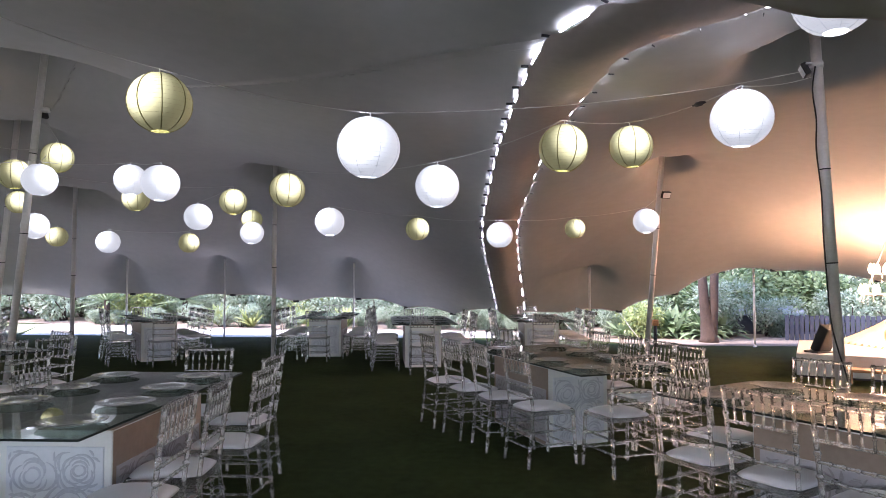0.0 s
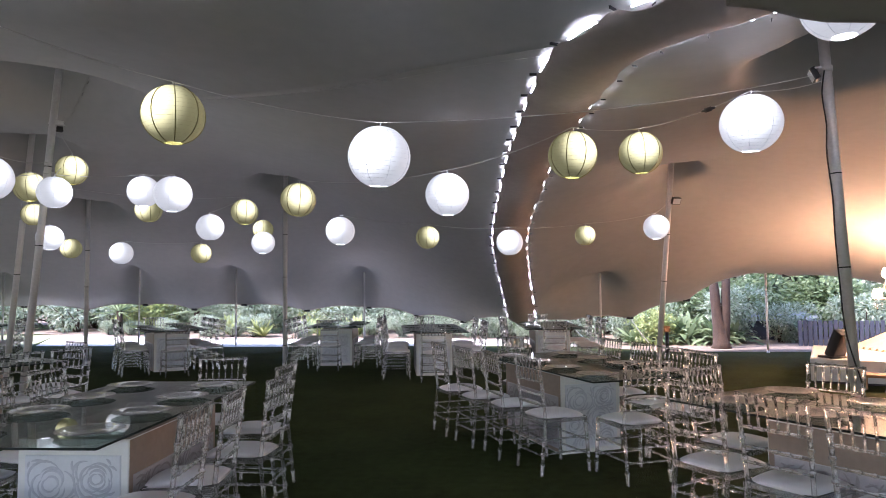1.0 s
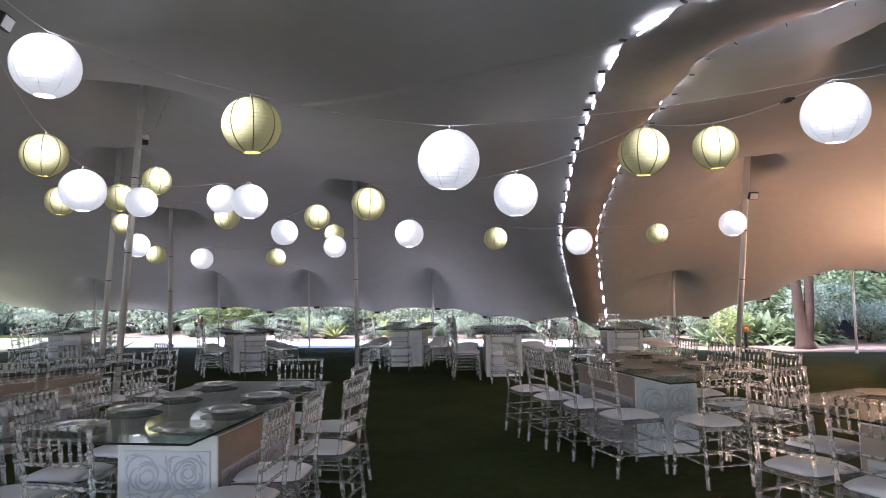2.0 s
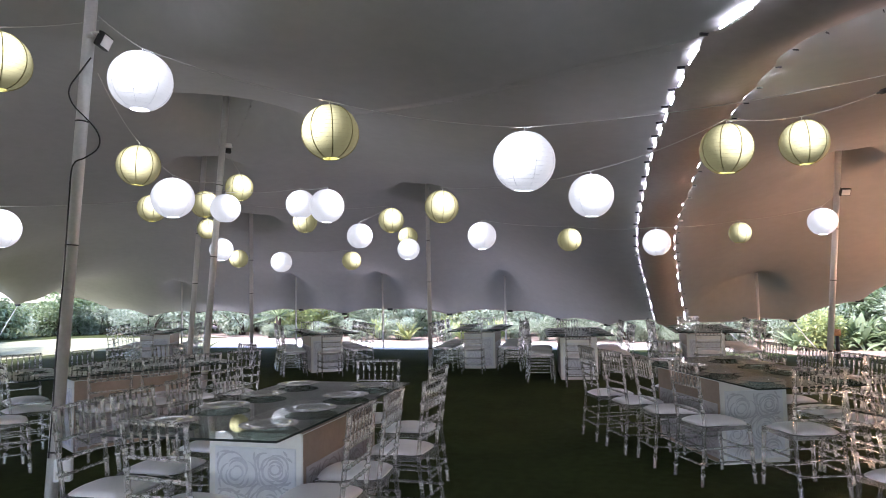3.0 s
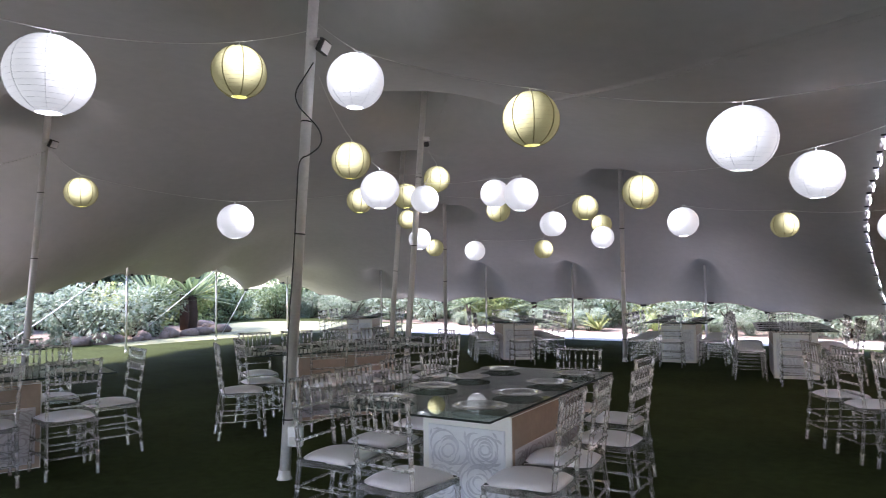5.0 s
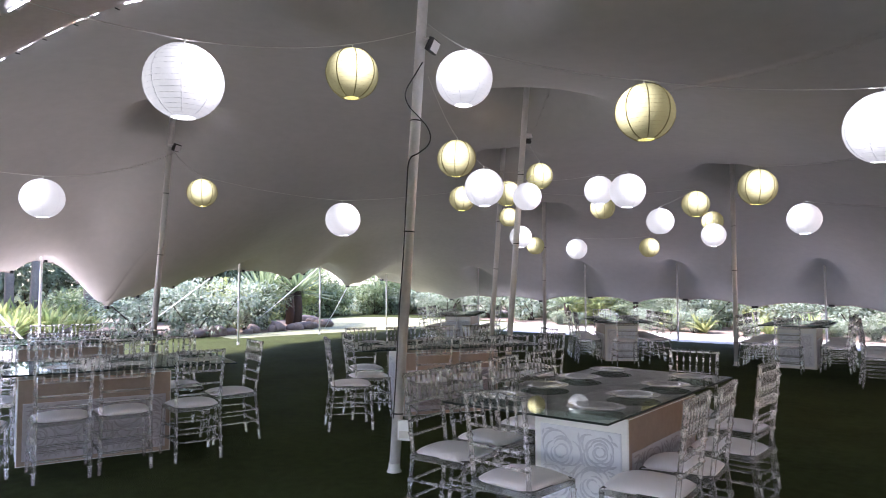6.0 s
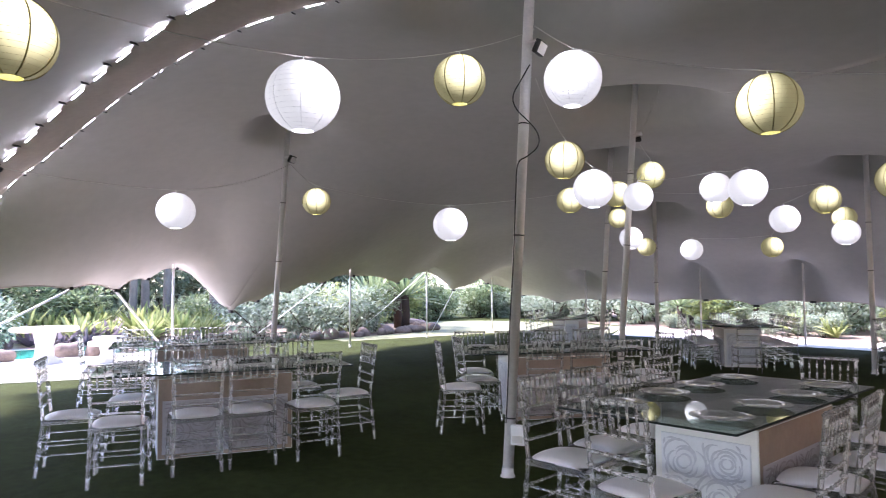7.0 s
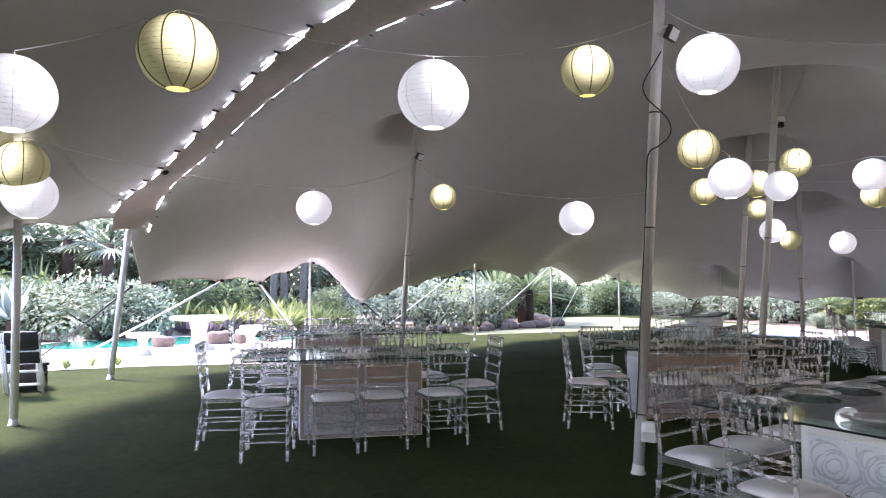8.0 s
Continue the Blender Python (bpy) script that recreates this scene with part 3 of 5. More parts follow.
def relief(bm, w, h, place, rng):
    """Tapered strokes as thin raised blades on a face; place(u, v, out) gives the point."""
    for line in rose_lines(w, h, rng):
        pts = [(min(max(u, 0.012), w - 0.012), min(max(v, 0.012), h - 0.012)) for u, v in line]
        n, prev = len(pts), None
        for i, (u, v) in enumerate(pts):
            du, dv = pts[min(i + 1, n - 1)][0] - pts[max(i - 1, 0)][0], pts[min(i + 1, n - 1)][1] - pts[max(i - 1, 0)][1]
            le = math.hypot(du, dv) or 1
            half = 0.0065 * math.sin(math.pi * (i + 0.35) / (n - 0.3)) + 0.001
            a = bm.verts.new(place(u - dv / le * half, v + du / le * half, 0.001))
            c = bm.verts.new(place(u, v, 0.004))
            b = bm.verts.new(place(u + dv / le * half, v - du / le * half, 0.001))
            if prev:
                bm.faces.new((prev[0], a, c, prev[1]))
                bm.faces.new((prev[1], c, b, prev[2]))
            prev = (a, c, b)


def make_table():
    rng = random.Random(5)
    root = group_empty("banquet_table", Matrix(), "glass-topped banquet table on a carved white plinth", "table", "banquet tables")
    bm = bmesh.new()
    add_box(bm, -PL_L / 2, PL_L / 2, -PL_W / 2, PL_W / 2, 0.0, PL_H, 0.006)
    for f in bm.faces:
        if f.normal.z > 0.9:
            f.material_index = 1
    plinth = part("plinth", bm, [M_WHITE, M_TAN], root, "white painted plinth with a brown top", smooth=False)
    m = 0.045
    sides = [(PL_W, lambda u, v, o: Vector((-PL_L / 2 - o, PL_W / 2 - u, v))), (PL_W, lambda u, v, o: Vector((PL_L / 2 + o, -PL_W / 2 + u, v))),
             (PL_L, lambda u, v, o: Vector((-PL_L / 2 + u, -PL_W / 2 - o, v))), (PL_L, lambda u, v, o: Vector((PL_L / 2 - u, PL_W / 2 + o, v)))]
    for w, face in sides:
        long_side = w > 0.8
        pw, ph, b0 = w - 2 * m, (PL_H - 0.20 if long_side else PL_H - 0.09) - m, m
        # added brown sheet: dim warm light on the long side, done as colour
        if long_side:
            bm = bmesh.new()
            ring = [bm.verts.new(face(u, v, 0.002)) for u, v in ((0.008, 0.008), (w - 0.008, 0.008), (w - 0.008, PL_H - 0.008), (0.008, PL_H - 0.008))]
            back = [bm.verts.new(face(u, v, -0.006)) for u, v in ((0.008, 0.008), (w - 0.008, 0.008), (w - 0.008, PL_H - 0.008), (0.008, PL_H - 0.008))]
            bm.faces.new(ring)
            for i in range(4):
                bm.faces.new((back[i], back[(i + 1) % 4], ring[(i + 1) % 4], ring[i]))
            part("side_board", bm, M_TAN, plinth, "brown sheet that puts warm shade on the white side", smooth=False)
        bm = bmesh.new()
        corners = [(m, b0), (w - m, b0), (w - m, b0 + ph), (m, b0 + ph)]
        inner = [bm.verts.new(face(u, v, 0.006)) for u, v in corners]
        outer = [bm.verts.new(face(u + (-0.006 if u < w / 2 else 0.006), v + (-0.006 if v < PL_H / 2 else 0.006), -0.003)) for u, v in corners]
        bm.faces.new(inner)
        for i in range(4):
            bm.faces.new((outer[i], outer[(i + 1) % 4], inner[(i + 1) % 4], inner[i]))
        part("carved_panel", bm, M_SHADED_PANEL if long_side else M_PANEL, plinth, "panel carved with roses, browner to stand for warm shade" if long_side else "bluish white panel carved with roses", smooth=False)
        # strokes carry the relief's shading in their darker colour
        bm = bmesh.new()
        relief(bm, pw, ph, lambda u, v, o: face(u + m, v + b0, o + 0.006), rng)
        tagged(part("carving", bm, M_SHADED_CARVE if long_side else M_CARVE_SHADE, plinth, "carved rose lines, darkened for the shaded side" if long_side else "carved rose lines, their relief shading put in as grey"), "carved rose lines, darkened for the shaded side" if long_side else "carved rose lines, their relief shading put in as grey", kind="stuff")
    bm = bmesh.new()
    add_box(bm, -TOP_L / 2, TOP_L / 2, -TOP_W / 2, TOP_W / 2, TOP_Z - 0.012, TOP_Z, 0.0)
    for f in bm.faces:
        if abs(f.normal.z) < 0.5:
            f.material_index = 1
    part("glass_top", bm, [M_GLASS, M_GLASS_EDGE], root, "clear glass top with dark green edges", smooth=False)
    for x in (-PL_L / 2 + 0.05, PL_L / 2 - 0.05):
        for y in (-PL_W / 2 + 0.05, PL_W / 2 - 0.05):
            bm = bmesh.new()
            lathe(bm, [(0, PL_H - 0.001), (0.014, PL_H - 0.001), (0.014, TOP_Z - 0.0125), (0, TOP_Z - 0.0125)], 10)
            part("pad", bm, M_ACRYLIC, root).location = (x, y, 0)
    return root


def make_plate():
    bm = bmesh.new()
    lathe(bm, [(0, 0.001), (0.095, 0.001), (0.105, 0.006), (0.135, 0.014), (0.158, 0.018), (0.165, 0.020), (0.166, 0.023), (0.156, 0.022), (0.134, 0.018), (0.104, 0.010), (0.094, 0.005), (0, 0.005)], 32)
    return tagged(part("charger_plate", bm, M_PLATE), "clear glass charger plate laid on the glass table", "plate", "charger plates")


# centre, turn of the long side, shift of the plinth
TABLES = [(-2.10, 4.11, 93.5, (-0.06, -0.14)), (0.99, 6.57, 116, (0.34, 0.03)), (-6.12, 2.33, 73, (0, 0)), (-5.2, 5.9, 62, (0, 0)),
          (2.48, 4.03, 127.5, (0, 0)), (-9.06, 3.13, 74, (0, 0)), (-3.20, 13.40, 98, (0, 0)), (-6.30, 12.30, 128, (0, 0)),
          (-1.14, 12.04, 101, (0, 0)), (0.95, 12.9, 95, (0, 0)), (-10.6, 12.6, 120, (0, 0))]
# where chairs stand otherwise than in even rows: two long sides, then the ends
SEATING = {(-2.10, 4.11): ([(-0.98, 0.53), (-0.52, 0.56), (0.05, 0.60), (0.60, 0.60)], [(-0.91, -0.68), (-0.41, -0.68), (0.20, -0.76), (0.88, -0.61)], [(-1.21, -0.10), (1.2, -0.15)]),
           (0.99, 6.57): ([(-0.58, 0.60), (-0.03, 0.68), (0.48, 0.76), (1.02, 0.81)], [(-0.78, -0.50), (-0.38, -0.52), (0.18, -0.58), (0.75, -0.60)], [(-1.01, 0.14), (1.2, 0.0)]),
           (-6.12, 2.33): ([(-0.81, 0.42), (-0.27, 0.60), (0.27, 0.60), (0.80, 0.60)], [(-0.84, -0.82), (-0.28, -0.68), (0.16, -0.63), (0.71, -0.58)], [(-1.22, -0.34), (1.14, -0.10)]),
           (-5.2, 5.9): ([(-0.80, 0.62), (-0.27, 0.62), (0.27, 0.62), (0.80, 0.62)], [(-0.40, -0.66), (0.05, -0.64), (0.50, -0.64), (0.95, -0.62)], [(-1.25, -0.64), (-0.93, -0.10), (1.2, 0.0)]),
           (2.48, 4.03): ([(-0.75, 0.60), (-0.25, 0.56), (0.26, 0.52), (0.75, 0.50)], [(-0.80, -0.62), (-0.27, -0.62), (0.27, -0.62), (0.80, -0.62)], [(1.03, -0.04), (-1.2, 0.0)])}
chair0, table0, plate0 = make_chair(), make_table(), make_plate()
seat_rng = random.Random(11)
fresh = {"chair": True, "table": True, "plate": True}


def put_copy(kind, ob, m):
    if fresh[kind]:
        fresh[kind] = False
        ob.matrix_basis = m
        return ob
    return copy_thing(ob, m)


for cx, cy, turn, (px, py) in TABLES:
    base = pose(cx, cy, 0, 0, 0, turn)
    whole = put_copy("table", table0, base)
    for child in whole.children:
        if child.name.startswith("plinth"):
            child.location = (px, py, 0)
        elif child.name.startswith("pad"):
            sx, sy = (1 if child.location.x > 0 else -1), (1 if child.location.y > 0 else -1)
            child.location = (px + sx * (PL_L / 2 - 0.05), py + sy * (PL_W / 2 - 0.05), 0) if abs(py) + abs(px) < 0.2 else (px + sx * 0.35, py + sy * (PL_W / 2 - 0.05), 0)
    kept = SEATING.get((cx, cy))
    if kept:
        spots = [(x, y, 0 if y > 0 else 180) for side in kept[:2] for x, y in side] + [(x, y, -90 if x > 0 else 90) for x, y in kept[2]]
    else:
        spots = [(-0.795 + 0.53 * k, y, 0 if y > 0 else 180) for k in range(4) for y in (0.62, -0.62)]
        spots += [(s * 1.20, 0.05, -90 * s) for s in (-1, 1)]
    for x, y, a in spots:
        j = [seat_rng.uniform(-1, 1) for _ in range(3)]
        loose = 0.0 if kept else 1.0
        put_copy("chair", chair0, base @ pose(x + 0.03 * j[0] * loose, y + 0.04 * j[1] * loose, 0, 0, 0, a + 5 * j[2]))
    for k in range(4):
        for s in (-1, 1):
            put_copy("plate", plate0, base @ pose(-0.795 + 0.53 * k + seat_rng.uniform(-0.02, 0.02), s * 0.32, TOP_Z + 0.001, 0, 0, seat_rng.uniform(0, 90)))


# ---- lanterns and their strings ----
LANTERN_R = 0.225


def make_lantern(white):
    name = "white" if white else "yellow-green"
    root = group_empty("paper_lantern", Matrix(), f"round {name} paper lantern, lit, hung on a string", "lantern", f"{name} lanterns")
    bm = bmesh.new()
    prof, n, r = [], 17, LANTERN_R
    for k in range(n):
        a0 = math.radians(-73 + 146 * k / n)
        a1 = math.radians(-73 + 146 * (k + 0.5) / n)
        prof.append((r * math.cos(a0), 0.98 * r * math.sin(a0)))
        prof.append((r * 1.004 * math.cos(a1) - 0.002, 0.98 * r * math.sin(a1)))
    prof.append((r * math.cos(math.radians(73)), 0.98 * r * math.sin(math.radians(73))))
    lathe(bm, prof, 40)
    part("shade", bm, M_PAPER_W if white else M_PAPER_Y, root)
    for k in range(8):
        a = math.pi * k / 4
        bm = bmesh.new()
        tube(bm, [(1.006 * r * math.cos(t) * math.cos(a), 1.006 * r * math.cos(t) * math.sin(a), 0.985 * r * math.sin(t)) for t in np.linspace(-1.26, 1.26, 17)], 0.0013 if white else 0.0045, 5)
        part("rib", bm, M_RIB_W if white else M_RIB_Y, root)
    bm = bmesh.new()
    for k in range(17):
        t = math.radians(-73 + 146 * k / 17)
        tube(bm, [(1.0015 * r * math.cos(t) * math.cos(a), 1.0015 * r * math.cos(t) * math.sin(a), 0.98 * r * math.sin(t)) for a in np.linspace(0, 2 * math.pi, 33)], 0.0007, 4, False)
    tagged(part("hoop_wire", bm, M_RIB_W if white else M_RIB_Y, root), kind="stuff")
    bm = bmesh.new()
    lathe(bm, [(0, -0.05), (0.03, -0.04), (0.042, 0), (0.03, 0.04), (0.014, 0.07), (0.014, 0.12), (0, 0.12)], 12)
    part("bulb", bm, M_BULB, root)
    bm = bmesh.new()
    tube(bm, [(-0.066, 0, 0.211), (0, 0, 0.222), (0.066, 0, 0.211)], 0.0025, 5)
    tube(bm, [(0, 0, 0.21), (0, 0, 0.25)], 0.004, 5)
    part("hanger", bm, M_RIB_W, root)
    return root


W, Y = True, False
STRING_1 = [(-3.20, 3.94, 3.09, W, 1), (-1.99, 4.58, 2.735, Y, 0.96), (-0.54, 4.80, 2.43, W, 1)]
STRING_2 = [(2.21, 5.37, 2.71, W, 1), (1.58, 6.45, 2.72, Y, 0.92), (0.93, 6.09, 2.65, Y, 1), (-0.28, 6.89, 2.44, W, 1), (-2.30, 8.18, 2.60, Y, 1)]
STRING_3 = [(2.515, 10.59, 2.38, W, 0.86), (1.42, 10.3, 2.25, Y, 0.71), (0.30, 9.79, 2.13, W, 0.85), (-1.00, 10.55, 2.28, Y, 0.85), (-2.22, 9.85, 2.345, W, 0.96)]
STRING_4 = [(-4.20, 5.0, 2.73, Y, 0.89), (-4.38, 5.67, 2.525, W, 0.95), (-5.64, 6.78, 2.62, Y, 0.8)]
STRING_5 = [(-4.98, 7.65, 2.96, Y, 0.85), (-5.00, 7.38, 2.65, W, 0.85), (-5.50, 7.61, 2.76, Y, 0.85), (-6.00, 8.32, 2.51, Y, 0.7), (-6.09, 8.76, 2.23, W, 0.8), (-6.53, 9.82, 2.15, Y, 0.72)]
STRING_6 = [(-4.61, 8.73, 2.59, Y, 0.82), (-4.37, 8.20, 2.76, W, 0.9), (-3.74, 7.78, 2.65, W, 1)]
STRING_7 = [(-5.76, 9.93, 2.07, W, 0.78), (-4.64, 10.32, 2.07, Y, 0.74), (-3.92, 9.14, 2.37, W, 0.85), (-3.35, 9.00, 2.56, Y, 0.85), (-3.54, 10.16, 2.21, W, 0.8), (-3.64, 10.40, 2.44, Y, 0.74)]
STRING_8 = [(-6.62, 5.53, 2.31, W, 1), (-7.9, 4.25, 2.65, Y, 0.86)]
STRING_9 = [(-3.83, 3.32, 3.12, Y, 0.95), (-3.60, 1.83, 2.67, W, 1.02), (-3.74, 0.30, 2.73, Y, 1), (-4.29, -0.51, 2.53, W, 1)]
STRING_10 = [(-7.3, 2.22, 2.33, W, 0.9), (-6.61, -0.61, 2.47, Y, 1), (-6.72, -0.55, 2.24, W, 1)]
lantern0 = {W: make_lantern(W), Y: make_lantern(Y)}
used = set()
hang_rng = random.Random(3)


def hang(x, y, z, kind, size=1.0):
    m = pose(x, y, z, hang_rng.uniform(-4, 4), hang_rng.uniform(-4, 4), math.degrees(math.atan2(-y, 0.3 - x)) + hang_rng.uniform(-45, 45)) @ Matrix.Diagonal((size, size, size, 1))
    if kind in used:
        return copy_thing(lantern0[kind], m)
    used.add(kind)
    lantern0[kind].matrix_basis = m
    return lantern0[kind]


def cable(points, sag=0.05, r=0.0035):
    line = []
    for a, b in zip(points, points[1:]):
        a, b = Vector(a), Vector(b)
        drop = sag * (b - a).length
        line += [a.lerp(b, t) - Vector((0, 0, drop * 4 * t * (1 - t))) for t in np.linspace(0, 1, 12)[:-1]]
    line.append(Vector(points[-1]))
    bm = bmesh.new()
    tube(bm, line, r, 5)
    return tagged(part("light_cable", bm, M_CABLE), "thin pale cable strung between tent poles", "cable", "lantern strings")


def top_of(i, drop=0.3):
    x, y, z = MAIN_POLES[i]
    return (x, y, z - drop)


def nodes(string):
    return [(x, y, z + 0.25 * size) for x, y, z, _, size in string]


for string in (STRING_1, STRING_2, STRING_3, STRING_4, STRING_5, STRING_6, STRING_7, STRING_8, STRING_9, STRING_10):
    for x, y, z, kind, size in string:
        hang(x, y, z, kind, size)
hang(2.30, 4.08, 3.10, W)
cable([top_of(0, 0.92)] + nodes(STRING_1) + [top_of(5, 0.86)], 0.025)
cable([top_of(5, 0.92)] + nodes(STRING_2) + [top_of(4, 1.28)], 0.03)
cable([top_of(6, 1.2)] + nodes(STRING_3), 0.025)
cable([top_of(0, 1.35)] + nodes(STRING_4)[:2] + [top_of(1, 1.65)], 0.03)
cable([top_of(1, 1.35)] + nodes(STRING_5)[:2] + nodes(STRING_6)[1:], 0.03)
cable([top_of(2, 1.22)] + nodes(STRING_7)[::-1][2:], 0.03)
cable([top_of(7, 1.35)] + nodes(STRING_8)[::-1] + [top_of(1, 1.8)], 0.025)
cable([top_of(0, 0.95)] + nodes(STRING_9), 0.025)
cable([top_of(7, 1.35)] + nodes(STRING_10)[:2], 0.03)


# ---- floodlights and fittings on the poles ----
def floodlight(x, y, z, turn, label="small grey floodlight clamped to a tent pole"):
    root = group_empty("floodlight", pose(x, y, z, 0, 0, turn), label, "floodlight", "floodlights")
    bm = bmesh.new()
    add_box(bm, -0.075, 0.075, 0.07, 0.115, -0.05, 0.06, 0.008)
    body = part("housing", bm, M_BLACK, root)
    body.rotation_euler = (radians(-25), 0, 0)
    bm = bmesh.new()
    add_box(bm, -0.062, 0.062, 0.116, 0.120, -0.038, 0.048, 0.001)
    lens = part("lens", bm, M_WHITE, root, "pale glass lens")
    lens.rotation_euler = (radians(-25), 0, 0)
    bm = bmesh.new()
    tube(bm, [(-0.085, 0.09, 0), (-0.085, 0.045, 0), (0.085, 0.045, 0), (0.085, 0.09, 0)], 0.008, 6)
    part("bracket", bm, M_METAL, root)
    bm = bmesh.new()
    lathe(bm, [(0.043, -0.025), (0.052, -0.025), (0.052, 0.025), (0.043, 0.025)], 14)
    part("clamp", bm, M_METAL, root)
    return root


floodlight(-3.52, 3.80, 3.42, -70)
floodlight(-5.17, 7.66, 3.55, 60)
floodlight(-9.30, 4.50, 3.50, -60)
floodlight(3.0, 5.92, 3.27, 75)
floodlight(2.86, 11.0, 2.85, 200)

foot, head = Vector((-3.68, 3.65, 0)), Vector((-3.49, 3.83, 4.5))
run = [(3.25, 0.03), (3.10, -0.05), (3.03, -0.085), (2.96, -0.09), (2.88, -0.05), (2.80, 0.03), (2.72, 0.10), (2.64, 0.13), (2.57, 0.11), (2.51, 0.04), (2.45, -0.03), (2.2, -0.035), (1.7, -0.03), (1.2, -0.036), (0.8, -0.03), (0.42, -0.03)]
bm = bmesh.new()
tube(bm, curve_through([foot.lerp(head, z / 4.5) + Vector((0.74 * r + 0.030, 0.67 * r - 0.033, 0)) for z, r in run], 4), 0.0055, 6)
tagged(part("black_cable", bm, M_BLACK), "black cable looped down a tent pole", "cable")
foot, head = Vector((3.13, 5.85, 0)), Vector((2.98, 5.93, 4.1))
run = [(3.25, -0.03), (3.05, -0.062), (2.8, -0.05), (2.55, -0.066), (2.2, -0.052), (1.9, -0.06), (1.5, -0.058), (1.15, -0.05), (0.9, -0.01), (0.72, 0.03), (0.5, 0.05), (0.2, 0.045)]
bm = bmesh.new()
tube(bm, curve_through([foot.lerp(head, z / 4.1) + Vector((0.92 * r - 0.013, -0.39 * r - 0.05, 0)) for z, r in run], 4), 0.006, 6)
tagged(part("black_cable", bm, M_BLACK), "black cable run down a tent pole", "cable")
root = group_empty("power_box", pose(-3.57, 3.66, 0.26, 0, 0, 30), "small white socket box fixed to a tent pole", "socket box")
bm = bmesh.new()
add_box(bm, -0.055, 0.055, -0.03, 0.03, 0, 0.15, 0.008)
part("case", bm, M_WHITE, root)
bm = bmesh.new()
add_box(bm, -0.04, 0.04, -0.036, -0.0305, 0.02, 0.075, 0.002)
part("cover", bm, M_CONCRETE, root)


# ---- ties along the tent's rim, and guy ropes ----
def tie(p):
    bm = bmesh.new()
    add_box(bm, -0.075, 0.075, -0.025, 0.025, -0.03, 0.025, 0.006)
    ob = part("rim_tie", bm, M_BLACK)
    ob.location = p
    return tagged(ob, "black strap tie at the tent's rim", "strap", "rim ties")


for p in RIM_1[1:] + RIM_2[2:-1]:
    tie(Vector(p) + Vector((0, 0, 0.01)))


def guy(a, b, r=0.012, mat=None):
    bm = bmesh.new()
    tube(bm, [a, Vector(a).lerp(Vector(b), 0.5) - Vector((0, 0, 0.03)), b], r, 6)
    return tagged(part("guy_rope", bm, mat or M_WHITE), "taut pale guy strap from tent rim to the ground", "rope", "guy ropes")


guy((-12.5, 2.15, 1.5), (-13.6, -0.4, 0.0), 0.022)
guy((-11.8, 0.6, 1.4), (-13.9, -0.9, 0.0), 0.016, M_BLACK)
guy((-13.2, 3.0, 1.46), (-15.0, 4.6, 0.0), 0.022)
guy((-13.9, 7.7, 1.62), (-15.6, 6.2, 0.0))
guy((-15.95, 13.4, 1.4), (-18.2, 14.3, 0.0))
guy((-16.35, 12.6, 2.0), (-18.6, 11.4, 0.0))
guy((2.9, 15.8, 0.75), (3.6, 17.0, 0.0))
guy((1.5, 15.8, 0.68), (2.2, 16.9, 0.0))


# ---- stage, drape and chandelier ----
root = group_empty("stage", pose(4.8, 10.95, 0, 0, 0, -23), "low white platform on the lawn", "stage")
bm = bmesh.new()
add_box(bm, 0, 4.6, 0, 2.6, 0.03, 0.36, 0.012)
part("platform", bm, M_WHITE, root, smooth=False)
bm = bmesh.new()
add_box(bm, 0.03, 4.57, 0.03, 2.57, 0.0, 0.03)
part("plinth_base", bm, M_BLACK, root, smooth=False)
root = group_empty("step_bench", pose(5.15, 10.3, 0, 0, 0, -23), "low orange-brown wooden step in front of the stage", "step")
M_WOOD = material("orange_wood", (0.42, 0.22, 0.10), 0.45, spread=0.2, scale=3, bump=0.1)
bm = bmesh.new()
add_box(bm, 0, 2.6, 0, 0.32, 0.17, 0.21, 0.006)
part("tread", bm, M_WOOD, root, smooth=False)
for x in (0.08, 1.26, 2.44):
    bm = bmesh.new()
    add_box(bm, x, x + 0.06, 0.03, 0.29, 0.0, 0.17, 0.004)
    part("leg", bm, M_WOOD, root, smooth=False)
root = group_empty("stage_monitor", pose(5.2, 11.1, 0.36, 0, 0, 200), "black wedge loudspeaker on the stage edge", "loudspeaker")
bm = bmesh.new()
add_box(bm, -0.11, 0.11, -0.09, 0.09, 0.02, 0.46, 0.015)
b = part("cabinet", bm, M_BLACK, root)
b.rotation_euler = (radians(-28), 0, 0)
bm = bmesh.new()
add_box(bm, -0.16, 0.16, -0.14, 0.14, 0, 0.03, 0.008)
part("foot", bm, M_BLACK, root)


def drape(name, a, b, width, label, folds=9):
    """A hung cloth from a high edge a to the floor at b, gathered in folds and sagging."""
    bm = bmesh.new()
    a, b = Vector(a), Vector(b)
    side = Vector((b.y - a.y, a.x - b.x, 0)).normalized()
    prev = None
    for i in range(25):
        t = i / 24
        c = a.lerp(b, t) - Vector((0, 0, 1.1 * t * (1 - t)))
        ring = []
        for k in range(61):
            u = k / 60 - 0.5
            w = width * (0.25 + 0.75 * t)
            ring.append(bm.verts.new(c + side * u * w + Vector((0.4, 0.2, 0.6)) * 0.06 * math.sin(u * folds * 6.28 + t * 2)))
        if prev:
            for k in range(60):
                bm.faces.new((prev[k], prev[k + 1], ring[k + 1], ring[k]))
        prev = ring
    ob = part(name, bm, M_DRAPE)
    mod = ob.modifiers.new("thick", "SOLIDIFY")
    mod.thickness = 0.006
    return tagged(ob, label, "drape")


